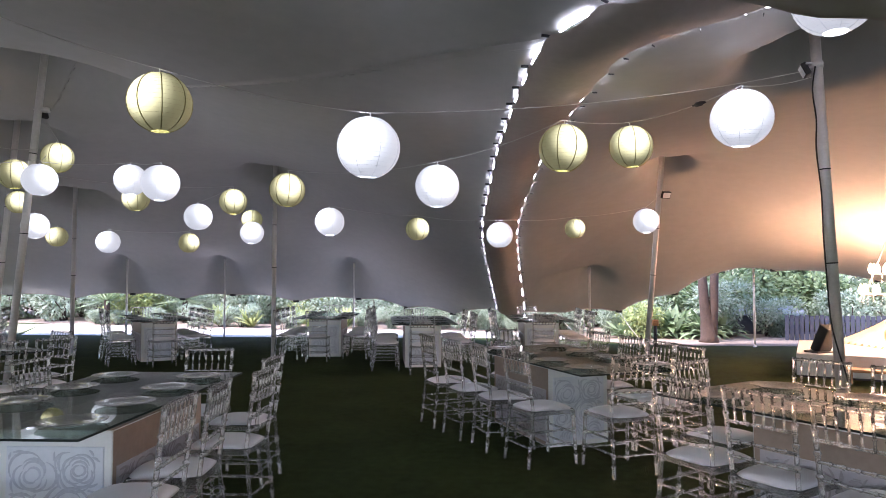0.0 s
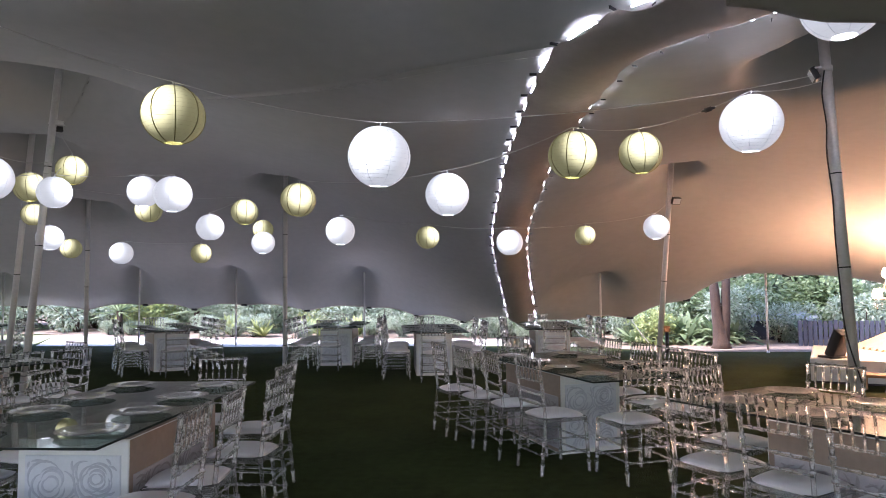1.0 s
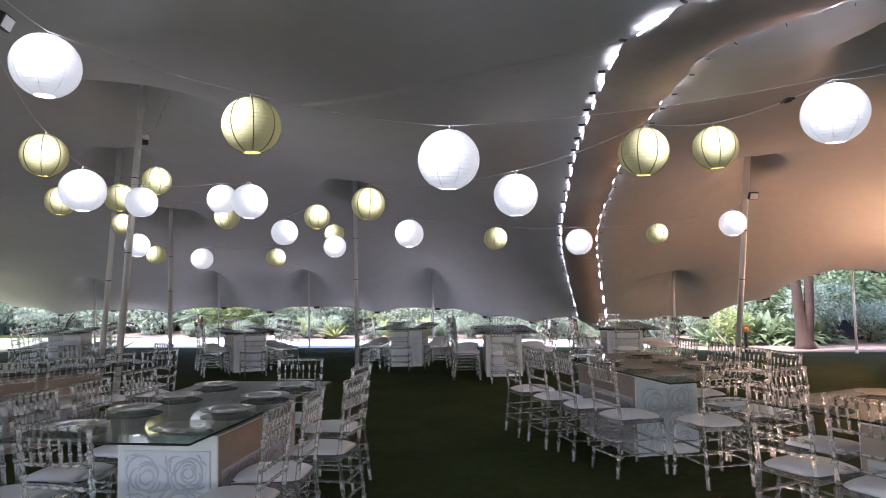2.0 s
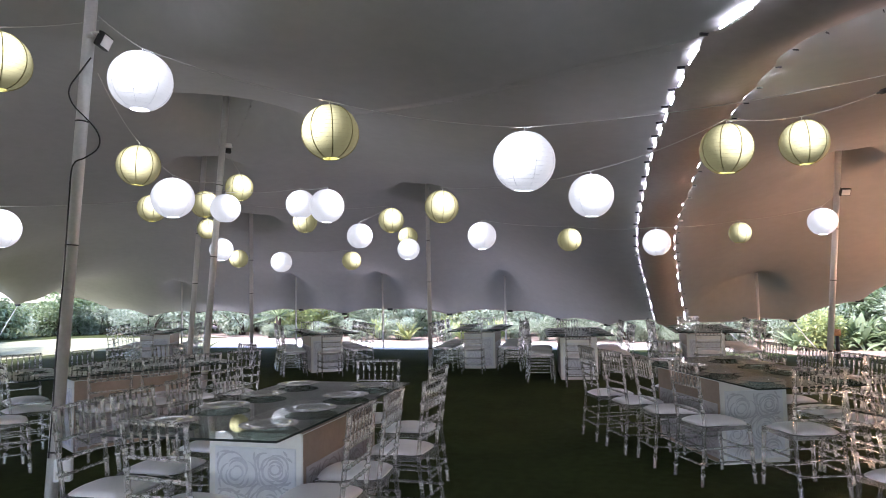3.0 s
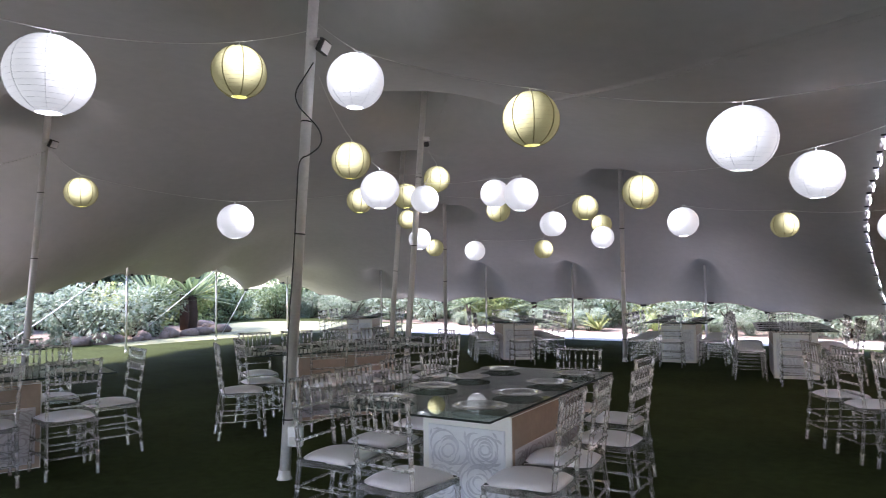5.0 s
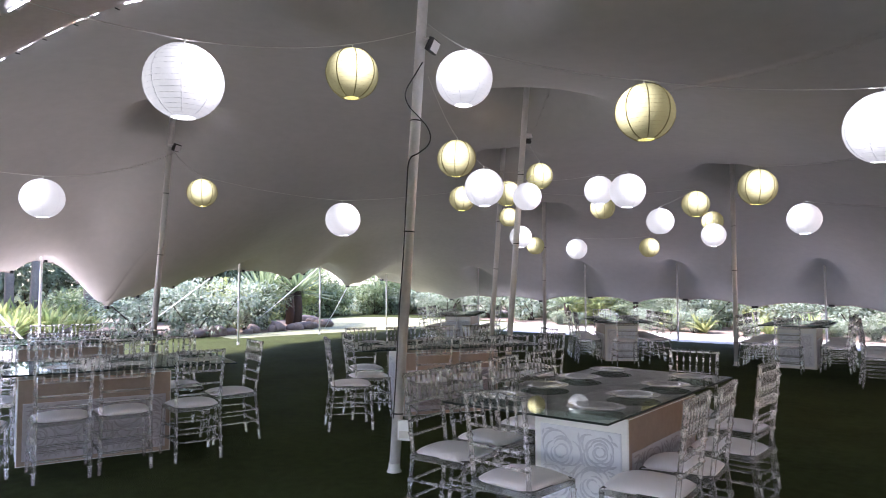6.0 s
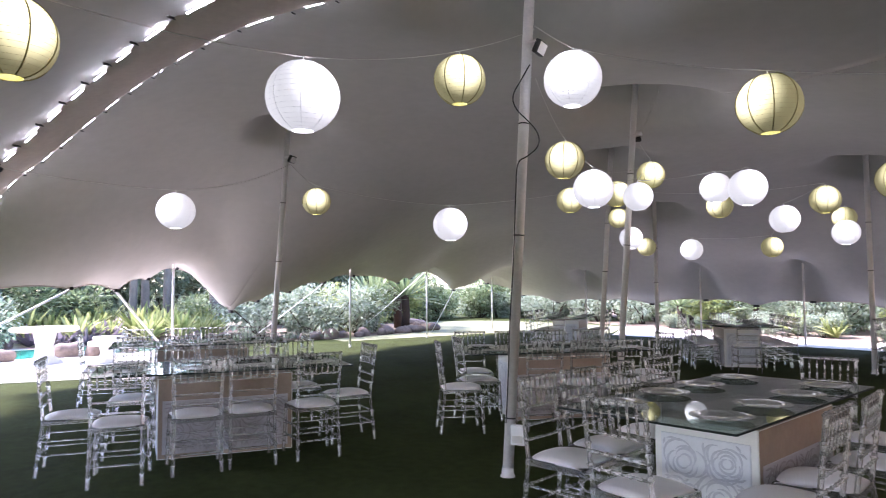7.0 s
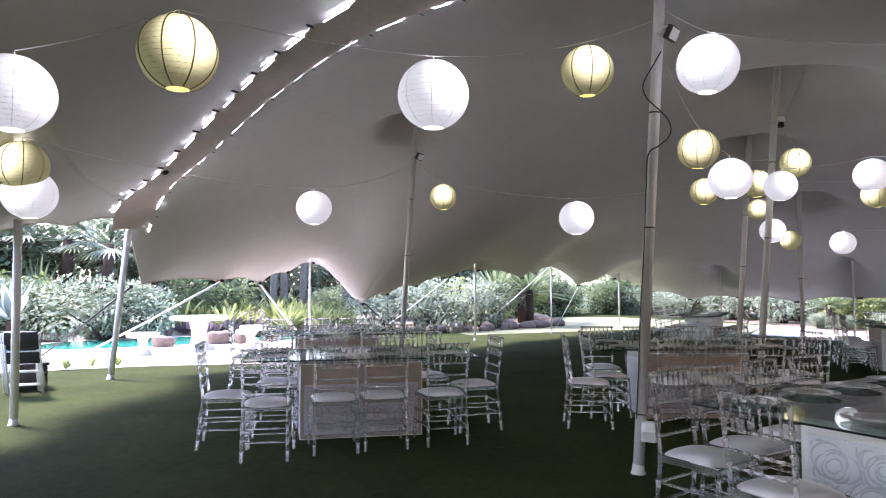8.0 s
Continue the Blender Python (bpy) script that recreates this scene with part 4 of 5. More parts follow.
drape("drape", (8.9, 12.6, 2.3), (6.35, 12.2, 0.37), 1.5, "sheer cream drape swept down onto the stage")
drape("drape", (9.3, 11.6, 2.2), (7.9, 11.6, 0.37), 1.2, "sheer cream drape hung behind the stage")
root = group_empty("driftwood", pose(6.5, 11.3, 0.36), "pale curled driftwood ornament on the stage", "ornament")
M_DRIFT = material("driftwood", (0.46, 0.33, 0.20), 0.7, spread=0.25, bump=0.4)
for k in range(4):
    bm = bmesh.new()
    tube(bm, [(0.16 * math.sin(1.1 * k + 0.55 * j), 0.10 * math.cos(1.7 * k + 0.4 * j), 0.03 + 0.085 * j) for j in range(10)], [0.05 - 0.004 * j for j in range(10)], 7)
    part("branch", bm, M_DRIFT, root)

root = group_empty("chandelier", pose(6.35, 11.2, 1.25), "tiered crystal chandelier with warm glowing bulbs", "chandelier")
M_CRYSTAL = clear("crystal", (0.98, 0.95, 0.9), 0.15, 0.15, 0.03)
for r, z, n in ((0.42, 0.0, 12), (0.28, 0.33, 9)):
    bm = bmesh.new()
    tube(bm, [(r * math.cos(t), r * math.sin(t), z) for t in np.linspace(0, 2 * math.pi, 33)], 0.014, 6, False)
    part("ring", bm, M_METAL, root)
    for k in range(n):
        a = 2 * math.pi * k / n
        bm = bmesh.new()
        lathe(bm, [(0, -0.03), (0.030, 0.0), (0.042, 0.045), (0.026, 0.10), (0, 0.15)], 8)
        part("bulb", bm, M_WARM, root).location = (r * math.cos(a), r * math.sin(a), z + 0.02)
        bm = bmesh.new()
        lathe(bm, [(0, -0.16), (0.012, -0.13), (0.004, -0.10), (0.014, -0.07), (0.004, -0.04), (0.010, -0.02), (0, 0)], 6)
        part("crystal_drop", bm, M_CRYSTAL, root).location = (r * math.cos(a + 0.2), r * math.sin(a + 0.2), z)
for k in range(6):
    a = 2 * math.pi * k / 6
    bm = bmesh.new()
    tube(bm, [(0.42 * math.cos(a), 0.42 * math.sin(a), 0), (0.28 * math.cos(a), 0.28 * math.sin(a), 0.33), (0.03 * math.cos(a), 0.03 * math.sin(a), 0.95)], 0.005, 5)
    part("arm", bm, M_METAL, root)
bm = bmesh.new()
tube(bm, [(0, 0, 0.95), (0, 0, float(roof_z(6.35, 11.2)) - 1.27)], 0.006, 6)
part("chain", bm, M_METAL, root)
lamp = new("chandelier_light", bpy.data.lights.new("chandelier_light", "POINT"))
lamp.data.energy, lamp.data.color, lamp.data.shadow_soft_size = 66, (1.0, 0.56, 0.29), 0.3
lamp.location = (6.6, 11.3, 1.4)


# ---- garden ----
rng = random.Random(21)


def leaf(bm, root, tip, width, bend=0.0, steps=2):
    """A narrow leaf from root to tip, folded along its middle."""
    root, tip = Vector(root), Vector(tip)
    d = tip - root
    side = d.cross(Vector((rng.uniform(-0.3, 0.3), rng.uniform(-0.3, 0.3), 1))).normalized() * width
    prev = None
    for i in range(steps + 1):
        t = i / steps
        c = root + d * t - Vector((0, 0, bend * t * t))
        w = side * (math.sin(math.pi * (0.12 + 0.86 * t)) if steps > 1 else 1)
        a, b = bm.verts.new(c - w), bm.verts.new(c + w)
        if prev:
            bm.faces.new((prev[0], prev[1], b, a))
        prev = (a, b)


def shrub(size, leaves, leaf_len, mat, seed, stem=True, tall=1.0):
    """A bush of many leaves round some lobes, open between them."""
    rng.seed(seed)
    lobes = [(Vector((rng.uniform(-0.6, 0.6), rng.uniform(-0.6, 0.6), rng.uniform(0.25, 0.85) * tall)) * size, rng.uniform(0.25, 0.48) * size) for _ in range(9)]
    root = group_empty("shrub", Matrix(), "leafy green garden shrub", "shrub", "garden shrubs")
    bm = bmesh.new()
    for _ in range(leaves):
        c, r = rng.choice(lobes)
        d = Vector((rng.gauss(0, 1), rng.gauss(0, 1), rng.gauss(0, 1))).normalized()
        p = c + d * r * rng.uniform(0.55, 1.08)
        if p.z < 0.03:
            p.z = rng.uniform(0.03, 0.3)
        out = (d + Vector((rng.uniform(-1, 1), rng.uniform(-1, 1), rng.uniform(-0.6, 0.8))) * 0.9).normalized()
        leaf(bm, p, p + out * leaf_len * rng.uniform(0.6, 1.3), leaf_len * 0.27, leaf_len * 0.2)
    tagged(part("foliage", bm, mat, root), kind="stuff")
    for k in range(5):
        c, r = lobes[k]
        bm = bmesh.new()
        tube(bm, [(c.x * 0.1, c.y * 0.1, 0), (c.x * 0.5, c.y * 0.4, c.z * 0.5), c], [0.03 * size, 0.02 * size, 0.008 * size], 6)
        part("stem", bm, M_BARK, root)
    return root


def rosette(name, blades, length, width, lift, bend, mat, label, seed, height=0.0):
    """A rosette of long blades: strap-leaved plants, yuccas and the crowns of palms."""
    rng.seed(seed)
    root = group_empty(name, Matrix(), label, "plant", label)
    bm = bmesh.new()
    for k in range(blades):
        a, up = rng.uniform(0, 6.283), rng.uniform(*lift)
        le = length * rng.uniform(0.7, 1.1)
        d = Vector((math.cos(a) * math.cos(up), math.sin(a) * math.cos(up), math.sin(up)))
        leaf(bm, Vector((d.x * 0.04, d.y * 0.04, height + 0.03)), Vector((0, 0, height + 0.03)) + d * le, width, bend * le * rng.uniform(0.5, 1.2), 5)
    tagged(part("leaves", bm, mat, root), kind="stuff")
    if height:
        bm = bmesh.new()
        tube(bm, [(0, 0, 0), (0.03, 0.02, height * 0.5), (0, 0, height + 0.05)], [0.10, 0.085, 0.09], 8)
        part("trunk", bm, M_BARK, root)
    return root


def fan_palm(seed):
    """A palm with fans of pleated fingers on stalks."""
    rng.seed(seed)
    root = group_empty("fan_palm", Matrix(), "green fan palm with drooping fans", "palm", "fan palms")
    bm = bmesh.new()
    tube(bm, [(0, 0, 0), (0.05, 0, 1.2), (0.02, 0.04, 2.3)], [0.16, 0.13, 0.12], 9)
    part("trunk", bm, M_BARK, root)
    for k in range(13):
        a, up = rng.uniform(0, 6.283), rng.uniform(-0.3, 1.2)
        d = Vector((math.cos(a) * math.cos(up), math.sin(a) * math.cos(up), math.sin(up)))
        hub = Vector((0, 0, 2.25)) + d * rng.uniform(0.6, 1.0)
        bm = bmesh.new()
        tube(bm, [(0, 0, 2.2), hub], [0.018, 0.010], 5)
        side = d.cross(Vector((0, 0, 1))).normalized()
        for j in range(17):
            t = -1.5 + 3.0 * j / 16
            f = (d * math.cos(t) + side * math.sin(t)).normalized()
            leaf(bm, hub, hub + f * 0.75 * (1 - 0.12 * abs(t)), 0.035, 0.22, 4)
        part("frond", bm, M_LEAF[1], root)
    return root


def tree(seed, height, spread, mat, label, leaves=2600):
    """A trunk that forks into limbs, under a crown of leaf clumps."""
    rng.seed(seed)
    root = group_empty("tree", Matrix(), label, "tree", "garden trees")
    bm = bmesh.new()
    h0 = height * 0.32
    tube(bm, [(0, 0, 0), (0.06, 0.02, h0 * 0.5), (0, 0.05, h0)], [0.26, 0.20, 0.19], 10)
    ends = []
    for k in range(5):
        a = 6.283 * k / 5 + rng.uniform(-0.4, 0.4)
        e = Vector((math.cos(a) * spread * 0.55, math.sin(a) * spread * 0.55, height * rng.uniform(0.62, 0.85)))
        mid = Vector((0, 0.05, h0)).lerp(e, 0.5) + Vector((0, 0, 0.2))
        tube(bm, [(0, 0.05, h0 - 0.05), mid, e], [0.13, 0.085, 0.03], 7)
        ends += [e, mid + Vector((0, 0, 0.5))]
        for j in range(2):
            f = e + Vector((rng.uniform(-1, 1), rng.uniform(-1, 1), rng.uniform(-0.3, 0.7))) * spread * 0.35
            tube(bm, [mid, mid.lerp(f, 0.6), f], [0.05, 0.03, 0.012], 5)
            ends.append(f)
    part("trunk", bm, M_BARK, root)
    bm = bmesh.new()
    for _ in range(leaves):
        c = rng.choice(ends)
        p = c + Vector((rng.gauss(0, 1), rng.gauss(0, 1), rng.gauss(0, 0.7))) * spread * 0.2
        out = Vector((rng.uniform(-1, 1), rng.uniform(-1, 1), rng.uniform(-0.8, 0.5))).normalized()
        leaf(bm, p, p + out * 0.24, 0.06, 0.04)
    tagged(part("crown", bm, mat, root), kind="stuff")
    return root


def spread_copies(first, places):
    """The first stands at the first place, copies of it at the rest: (x, y, size, turn)."""
    for i, (x, y, s, a) in enumerate(places):
        m = pose(x, y, 0, 0, 0, a) @ Matrix.Diagonal((s, s, s, 1))
        if i:
            copy_thing(first, m)
        else:
            keep = m
    first.matrix_basis = keep


def belt(points, gap, depth, lo, hi, seed):
    """Places along a line, loosely set."""
    r = random.Random(seed)
    out = []
    for a, b in zip(points, points[1:]):
        n = max(1, int(math.hypot(b[0] - a[0], b[1] - a[1]) / gap))
        for i in range(n):
            t = (i + r.uniform(0.1, 0.9)) / n
            out.append((a[0] + (b[0] - a[0]) * t + r.uniform(-depth, depth), a[1] + (b[1] - a[1]) * t + r.uniform(-depth, depth), r.uniform(lo, hi), r.uniform(0, 360)))
    return out


FAR_BED = [(-30, 26), (-22, 22.6), (-12, 23.2), (-3, 21.6), (3, 19.2), (8, 18.6), (16, 19)]
LEFT_BED = [(-20.5, -7), (-21, 0), (-22, 8.5), (-19.0, 9.5)]
sheet("planting_bed", [tuple(p) for p in smooth_loop([(-22.5, 16.6), (-18.5, 14.3), (-17.4, 9.2), (-19.5, 8.6), (-23, 8.4), (-40, 9), (-40, 25)])], 0.010, M_MULCH, "dark mulch planting bed")
sheet("planting_bed", [tuple(p) for p in smooth_loop([(-28, 26.0), (-14, 20.9), (-8, 19.4), (0, 19.2), (3.2, 16.0), (6, 15.75), (12, 15.8), (30, 15.5), (34, 34), (-28, 38)])], 0.009, M_MULCH, "dark mulch planting bed")

s1 = shrub(1.0, 3100, 0.085, M_LEAF[1], 1)
spread_copies(s1, belt(FAR_BED, 1.5, 0.5, 0.9, 1.5, 2) + belt([(-15, 21.8), (-8, 20.2), (0, 20.0), (3, 18.6)], 1.1, 0.3, 0.4, 0.75, 23) + [(-19.2, 0.5, 1.5, 0), (-19.6, 1.8, 1.3, 50), (-20.2, -1.4, 1.5, 90), (-19.8, -3.2, 1.6, 160), (-19.0, 8.4, 1.35, 0), (-18.2, 9.6, 1.3, 60), (-18.6, 10.6, 1.5, 130), (-19.2, 11.8, 1.4, 200)])
s2 = shrub(1.0, 2900, 0.105, M_LEAF[0], 3)
spread_copies(s2, belt([(-25, 11), (-26, 20), (-23, 25.5)], 1.3, 0.6, 1.3, 2.0, 62) + belt([(x, y + 1.8) for x, y in FAR_BED], 1.6, 0.7, 1.0, 1.8, 4) + belt(LEFT_BED[:3], 2.2, 0.8, 1.0, 1.6, 8))
s3 = shrub(1.0, 2400, 0.13, M_LEAF[2], 5)
spread_copies(s3, [(-12.4, 22.4, 1.1, 0), (3.75, 17.9, 0.75, 40), (-20.5, 12.5, 1.3, 0), (-24, 17, 1.6, 70), (9.6, 21.9, 1.3, 20), (-6.2, 22.3, 0.9, 0), (-22.5, -1.5, 1.4, 0)])
s4 = shrub(1.0, 2600, 0.12, M_LEAF[3], 6, tall=1.5)
spread_copies(s4, belt([(x - 1, y + 4.0) for x, y in FAR_BED], 2.2, 0.8, 1.6, 2.6, 7) + belt([(x - 4.5, y) for x, y in LEFT_BED], 1.7, 0.9, 1.8, 3.0, 9) + belt([(-26, 10), (-27, 20)], 1.6, 1.0, 1.8, 2.8, 10))
strap = rosette("strap_plant", 46, 0.85, 0.035, (0.5, 1.45), 0.35, M_LEAF[2], "lime green strap-leaved garden plant", 12)
spread_copies(strap, belt([(-20.1, 3.4), (-20.4, 8.0)], 0.36, 0.4, 1.0, 1.45, 13) + belt([(-21.2, 2.4), (-21.6, 8.2)], 0.42, 0.4, 1.3, 1.8, 14) + belt([(-4, 20.0), (-9, 20.4)], 0.7, 0.3, 0.7, 1.2, 15) + [(-13.0, -0.3, 0.35, 0), (-13.2, 0.1, 0.3, 50), (-13.1, 0.5, 0.32, 90)])
yucca = rosette("spiky_yucca", 90, 1.25, 0.030, (-0.25, 1.4), 0.05, M_LEAF[0], "large spiky yucca with stiff blades", 16, 0.75)
spread_copies(yucca, [(-18.7, 13.5, 1.55, 0), (-19.3, 12.6, 1.3, 80), (-13.0, 21.3, 1.0, 30), (-23.5, -1.2, 1.2, 10), (-10.6, 22.0, 1.0, 140), (-19.6, -2.4, 0.9, 0)])
fern = rosette("fern", 60, 1.15, 0.07, (0.3, 1.3), 0.55, M_LEAF[0], "arching green fern fronds in the garden bed", 17)
spread_copies(fern, belt([(3.0, 17.6), (6.2, 17.9)], 0.6, 0.3, 0.6, 1.0, 18) + belt([(3.4, 18.4), (6.0, 18.8)], 0.6, 0.4, 1.0, 1.5, 19) + belt([(9, 20), (14, 20)], 0.9, 0.5, 1.2, 1.8, 20) + [(-22, 4, 1.2, 0), (-5.2, 21.0, 0.9, 0)])
palm = fan_palm(31)
spread_copies(palm, [(-22.2, 0.6, 1.15, 0), (-23.5, 2.0, 1.3, 140), (-24.5, -0.5, 1.3, 60), (-9.0, 23.5, 1.0, 30), (-20.5, 14.5, 1.1, 200)])
t1 = tree(41, 6.5, 3.0, M_LEAF[0], "leafy garden tree behind the tent")
spread_copies(t1, [(-27, 5, 1.0, 0), (-27, 14, 1.1, 70), (-20, 28, 1.1, 10), (-8, 28, 1.0, 200), (2, 27, 1.1, 120), (11, 24, 1.0, 300), (18, 21, 1.1, 40), (-26, -4, 1.0, 90)])

bromeliad = rosette("bromeliad", 30, 0.62, 0.045, (0.2, 1.35), 0.30, M_LEAF[4], "purple-grey bromeliad among the garden rocks", 71)
spread_copies(bromeliad, belt([(-19.6, 2.6), (-19.8, 4.4)], 0.32, 0.25, 0.8, 1.2, 72) + belt([(-20.2, 2.4), (-20.3, 4.6)], 0.4, 0.25, 1.1, 1.5, 73))
agave = rosette("agave", 34, 0.95, 0.085, (0.0, 1.45), 0.05, M_LEAF[5], "large blue-grey agave beside the patio", 74, 0.55)
spread_copies(agave, [(-18.2, -1.5, 1.05, 0)])
for x, y, lean, thick in ((-22.1, 5.55, 0.25, 0.11), (-22.5, 6.05, -0.1, 0.12), (-22.2, 6.6, 0.15, 0.11), (-21.9, 8.1, 0.05, 0.21)):
    root = group_empty("palm_tree", pose(x, y, 0), "tall palm with a slim pale grey trunk", "palm", "tall palms")
    bm = bmesh.new()
    tube(bm, [(lean * t * t, 0.3 * lean * t, 5.0 * t) for t in np.linspace(0, 1, 41)], [thick * (1.15 - 0.3 * k / 40) * (1.05 if k % 2 else 0.97) for k in range(41)], 10)
    part("trunk", bm, M_PALE_BARK, root)
    rng.seed(int(y * 10))
    bm = bmesh.new()
    for k in range(70):
        a, rise = rng.uniform(0, 6.283), rng.uniform(-0.2, 1.3)
        d = Vector((math.cos(a) * math.cos(rise), math.sin(a) * math.cos(rise), math.sin(rise)))
        hub = Vector((lean, 0.3 * lean, 5.0))
        leaf(bm, hub, hub + d * rng.uniform(1.0, 1.7), 0.06, 0.7, 5)
    tagged(part("crown", bm, M_LEAF[0], root), kind="stuff")

# the forked trunk beside the tent
rng.seed(5)
root = group_empty("forked_tree", pose(5.1, 16.6, 0) @ Matrix.Diagonal((0.68, 0.68, 1.0, 1)), "brown forked tree trunk in front of the fence", "tree")
bm = bmesh.new()
tube(bm, [(0, 0, 0), (0.0, 0, 0.12), (-0.05, 0, 0.5), (-0.13, 0, 0.9), (-0.17, 0, 1.3), (-0.26, 0.1, 2.6), (-0.35, 0.3, 4.2)], [0.36, 0.28, 0.22, 0.17, 0.16, 0.13, 0.09], 12)
tube(bm, [(0.06, 0, 0.1), (0.12, 0, 0.5), (0.19, 0, 0.9), (0.20, 0, 1.3), (0.30, 0.05, 2.4), (0.5, 0.2, 4.2)], [0.22, 0.19, 0.15, 0.15, 0.12, 0.08], 12)
part("trunk", bm, M_BARK, root)
bm = bmesh.new()
for _ in range(1800):
    p = Vector((rng.gauss(0, 0.9), rng.gauss(0.3, 0.9), rng.gauss(4.4, 0.7)))
    leaf(bm, p, p + Vector((rng.uniform(-1, 1), rng.uniform(-1, 1), rng.uniform(-1, 0.4))) * 0.25, 0.06, 0.03)
tagged(part("crown", bm, M_LEAF[0], root), kind="stuff")

# low picket fence and the shed behind it
root = group_empty("picket_fence", pose(7.1, 17.3, 0, 0, 0, -6), "low slate-grey picket fence behind the garden bed", "fence")
for z in (0.16, 0.46):
    bm = bmesh.new()
    add_box(bm, 0, 5.2, 0.02, 0.05, z, z + 0.06, 0.004)
    part("rail", bm, M_FENCE, root, smooth=False)
bm = bmesh.new()
add_box(bm, 0, 0.085, 0, 0.018, 0, 0.60, 0.003)
for v in bm.verts:
    if v.co.z > 0.5:
        v.co.z += 0.05 - 0.9 * abs(v.co.x - 0.0425)
picket = part("picket", bm, M_FENCE, root, smooth=False)
for k in range(1, 46):
    o = picket.copy()
    scene.collection.objects.link(o)
    o.location = (0.112 * k, 0, 0.012 * math.sin(k * 2.1))
root = group_empty("shed", pose(5.9, 19.3, 0, 0, 0, -6), "low blue-grey shed with a curved roof", "shed")
M_SHED = material("blue_grey_sheet", (0.34, 0.38, 0.46), 0.5, spread=0.1, bump=0.05)
bm = bmesh.new()
add_box(bm, 0.1, 2.3, 0, 1.3, 0, 0.55, 0.01)
part("wall", bm, M_FENCE, root, smooth=False)
bm = bmesh.new()
prev = None
for k in range(13):
    t = math.pi * k / 12
    a = [bm.verts.new((x, 0.65 - 0.75 * math.cos(t), 0.52 + 0.24 * math.sin(t))) for x in (0.0, 2.4)]
    if prev:
        bm.faces.new((prev[0], prev[1], a[1], a[0]))
    prev = a
roof = part("roof", bm, M_SHED, root)
roof.modifiers.new("thick", "SOLIDIFY").thickness = 0.03
bm = bmesh.new()
tube(bm, [(0, 0, 0), (0, 0, 0.62)], 0.05, 10)
root = group_empty("garden_lamp", pose(3.62, 15.4, 0) @ Matrix.Diagonal((0.75, 0.75, 0.75, 1)), "black garden post lamp with an orange head", "lamp")
part("post", bm, M_BLACK, root)
bm = bmesh.new()
add_box(bm, -0.09, 0.09, -0.06, 0.06, 0.62, 0.80, 0.02)
part("head", bm, M_WOOD, root)


# ---- patio ----
def rock(bm, x, y, z, s, seed):
    r = random.Random(seed)
    made = bmesh.ops.create_icosphere(bm, subdivisions=2, radius=1)["verts"]
    ph = [r.uniform(0, 6) for _ in range(3)]
    for v in made:
        k = 1 + 0.22 * math.sin(3 * v.co.x + ph[0]) + 0.18 * math.sin(4 * v.co.y + ph[1]) + 0.1 * math.sin(5 * v.co.z + ph[2])
        v.co = Vector((v.co.x * s * k * 1.25, v.co.y * s * k, v.co.z * s * k * 0.75)) + Vector((x, y, z))


rr = random.Random(77)
for k, (x, y, s, a) in enumerate(belt([(-19.4, -3.0), (-19.9, 2.0), (-20.0, 8.4)], 0.42, 0.2, 0.12, 0.24, 50) + belt([(-17.4, 9.2), (-17.8, 11.5), (-18.4, 14.3), (-22.3, 16.6)], 0.45, 0.15, 0.13, 0.24, 51)
                              + [(-16.6, 1.6, 0.22, 0), (-16.9, 2.9, 0.26, 0), (-16.7, 3.4, 0.2, 0), (-17.0, 4.2, 0.22, 0)]):
    bm = bmesh.new()
    rock(bm, 0, 0, s * 0.45, s, 60 + k)
    ob = part("rock", bm, M_ROCK)
    ob.matrix_basis = pose(x, y, 0, 0, 0, a)
    tagged(ob, "rough brown garden rock", "rock", "garden rocks")
sheet("pond", [tuple(p) for p in smooth_loop([(-17.0, -0.6), (-16.9, 2.2), (-17.2, 5.0), (-18.6, 6.6), (-19.3, 5.0), (-19.2, 1.0), (-18.6, -0.8)])], 0.014, M_POND, "turquoise painted pond with still water", category="pond")


def pedestal(name, x, y, top_r, h, label, category):
    root = group_empty(name, pose(x, y, 0), label, category, label)
    bm = bmesh.new()
    lathe(bm, [(0, h - 0.09), (top_r * 0.93, h - 0.09), (top_r, h - 0.07), (top_r, h - 0.02), (top_r * 0.96, h), (0, h)], 28)
    part("top", bm, M_CONCRETE, root)
    bm = bmesh.new()
    lathe(bm, [(0, 0), (top_r * 0.55, 0), (top_r * 0.55, 0.05), (top_r * 0.3, 0.14), (top_r * 0.26, h * 0.5), (top_r * 0.36, h - 0.1), (0, h - 0.09)], 20)
    part("pedestal", bm, M_CONCRETE, root)


pedestal("garden_table", -15.6, 2.25, 0.62, 0.74, "pale concrete pedestal garden table on the patio", "garden table")
pedestal("garden_stool", -14.9, 1.05, 0.32, 0.45, "pale concrete garden stool", "stool")
pedestal("garden_stool", -14.8, 3.2, 0.32, 0.45, "pale concrete garden stool", "stool")
pedestal("garden_stool", -16.3, 3.6, 0.32, 0.45, "pale concrete garden stool", "stool")

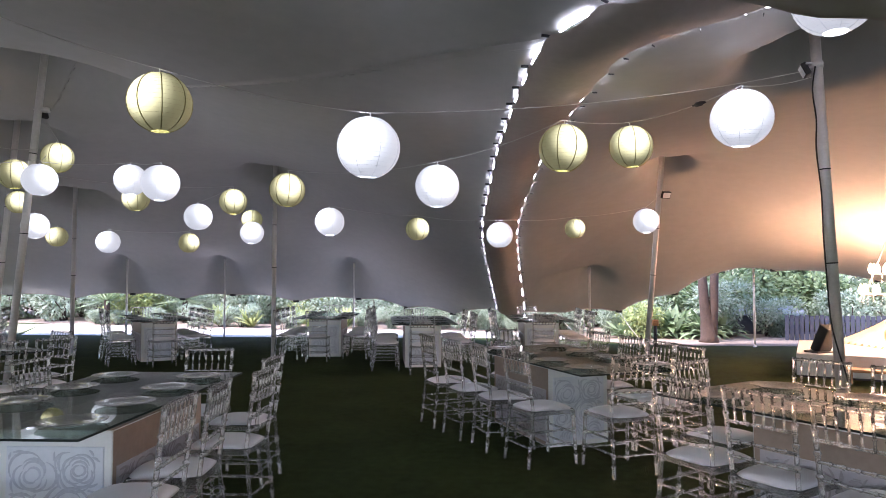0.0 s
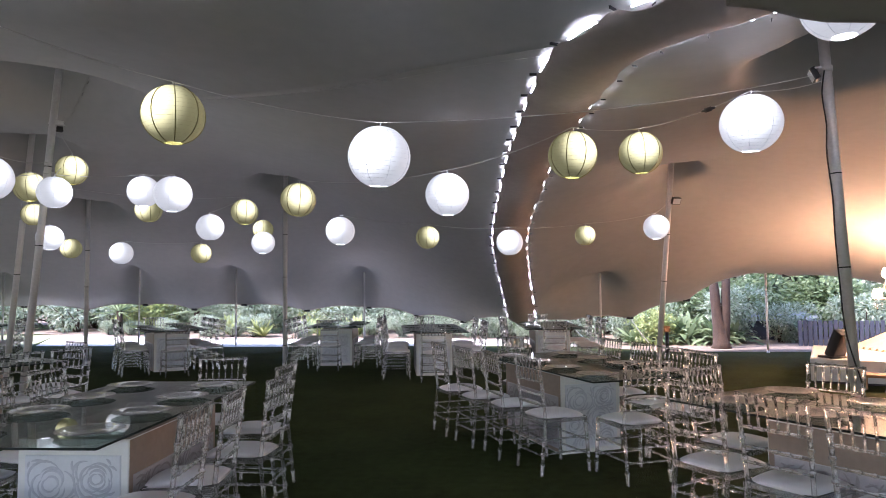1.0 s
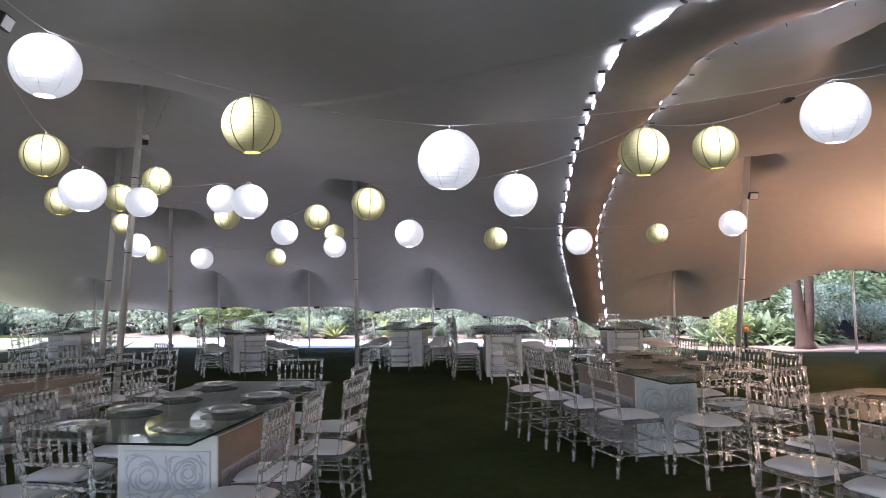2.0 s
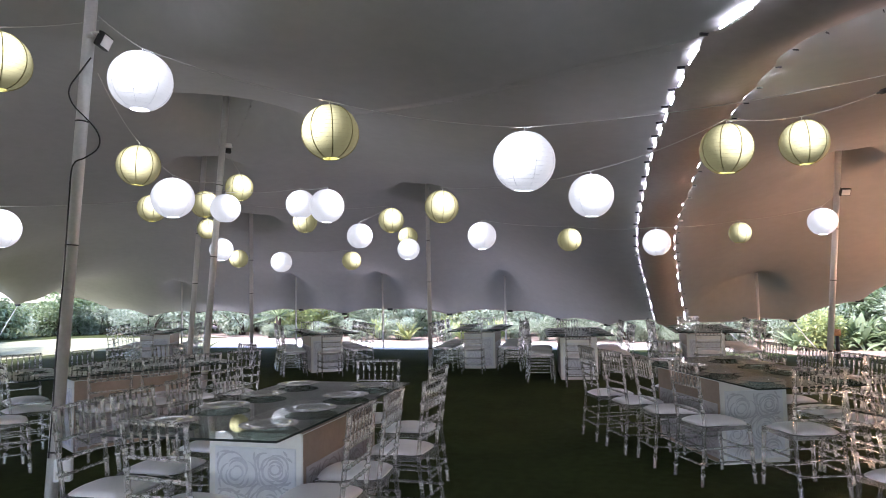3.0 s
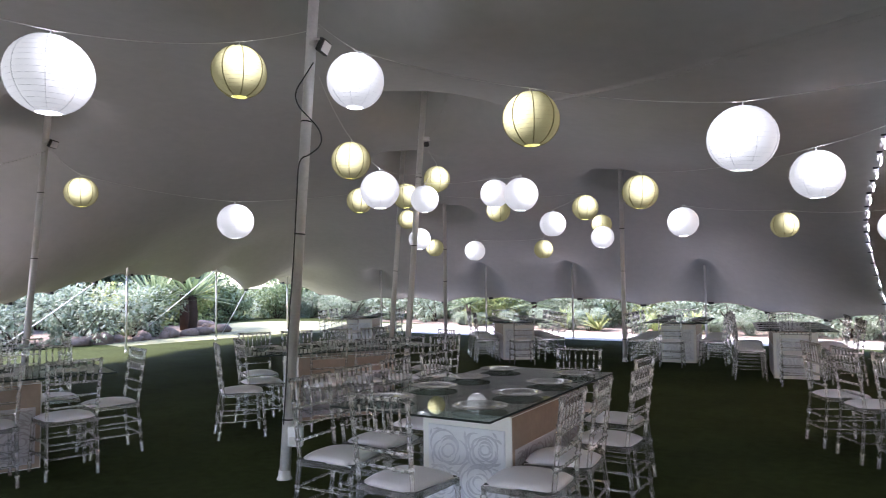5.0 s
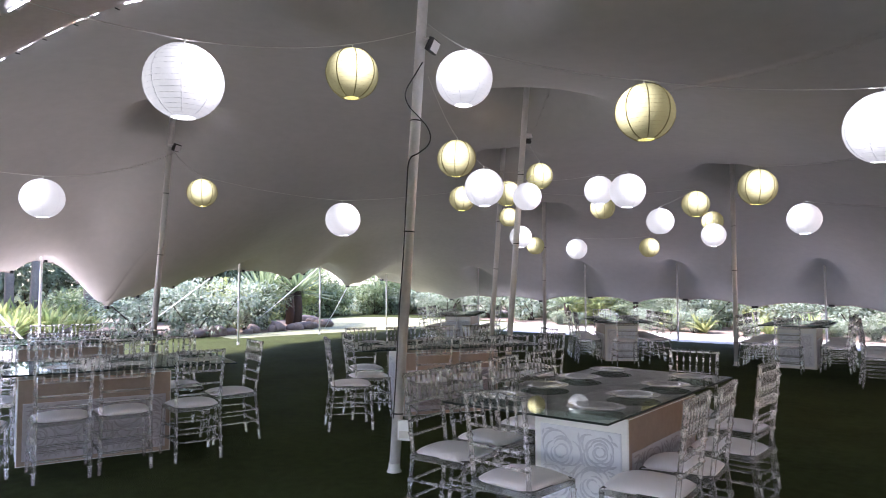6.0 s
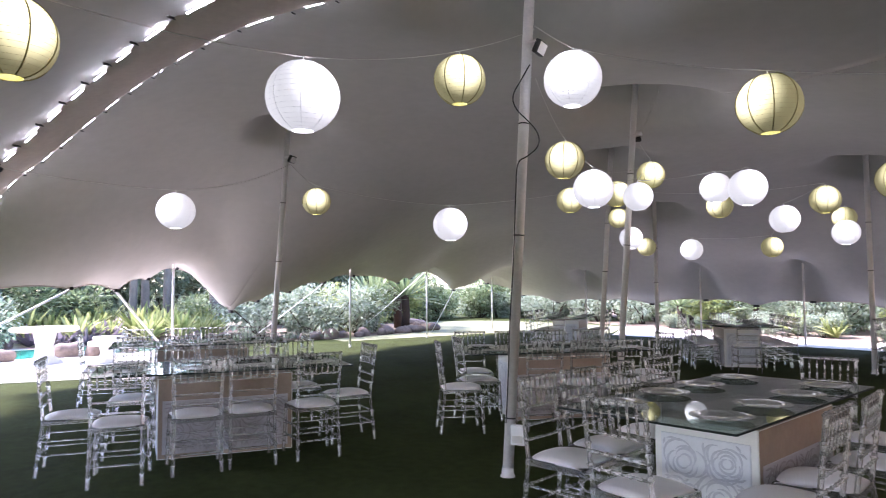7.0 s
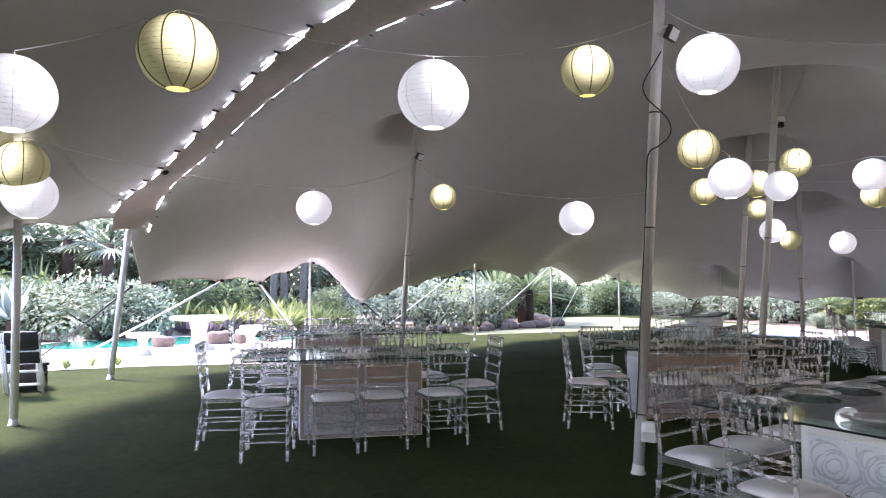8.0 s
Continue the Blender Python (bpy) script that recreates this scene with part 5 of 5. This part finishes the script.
root = group_empty("crate", pose(-10.85, -0.74, 0, 0, 0, 12), "black plastic storage crate on the lawn", "crate")
bm = bmesh.new()
add_box(bm, -0.28, 0.28, -0.2, 0.2, 0, 0.33, 0.015)
part("body", bm, M_BLACK, root)
bm = bmesh.new()
add_box(bm, -0.30, 0.30, -0.22, 0.22, 0.33, 0.37, 0.01)
part("lid", bm, M_BLACK, root)
for k in range(3):
    root = group_empty("folding_chair", pose(-10.15 - 0.09 * k, -0.74 - 0.03 * k, 0, 0, 0, 80), "white-framed folding chair leaning folded", "chair", "folded chairs")
    for s in (-1, 1):
        bm = bmesh.new()
        tube(bm, [(s * 0.2, -0.18 + 0.3, 0.02), (s * 0.2, -0.30 + 0.1, 0.82)], 0.014, 7)
        part("leg", bm, M_WHITE, root)
        bm = bmesh.new()
        tube(bm, [(s * 0.17, 0.42, 0.02), (s * 0.17, -0.1, 0.6)], 0.014, 7)
        part("brace", bm, M_WHITE, root)
    for z, y in ((0.12, 0.09), (0.3, 0.02), (0.58, -0.1)):
        bm = bmesh.new()
        tube(bm, [(-0.2, y, z), (0.2, y, z)], 0.011, 6)
        part("crossbar", bm, M_WHITE, root)
    bm = bmesh.new()
    add_box(bm, -0.19, 0.19, -0.015, 0.015, 0, 0.30, 0.008)
    o = part("seat", bm, M_BLACK, root, "black padded seat")
    o.matrix_basis = pose(0, -0.05, 0.42, 10, 0, 0)
    bm = bmesh.new()
    add_box(bm, -0.19, 0.19, -0.012, 0.012, 0, 0.16, 0.006)
    o = part("backrest", bm, M_BLACK, root, "black padded backrest")
    o.matrix_basis = pose(0, -0.19, 0.68, 10, 0, 0)


# ---- plugs on the strings ----
for x, y, z, a in ((2.0, 5.73, 2.922, 120), (-6.2, 0.5, 2.44, 15)):
    root = group_empty("cable_plug", pose(x, y, z, 0, 0, a), "black plug joining two light cables", "plug", "cable plugs")
    bm = bmesh.new()
    tube(bm, [(-0.07, 0, 0), (-0.03, 0, 0), (-0.028, 0, 0), (0.03, 0, 0), (0.032, 0, 0), (0.07, 0, 0)], [0.009, 0.012, 0.020, 0.020, 0.012, 0.007], 9)
    part("plug", bm, M_BLACK, root)
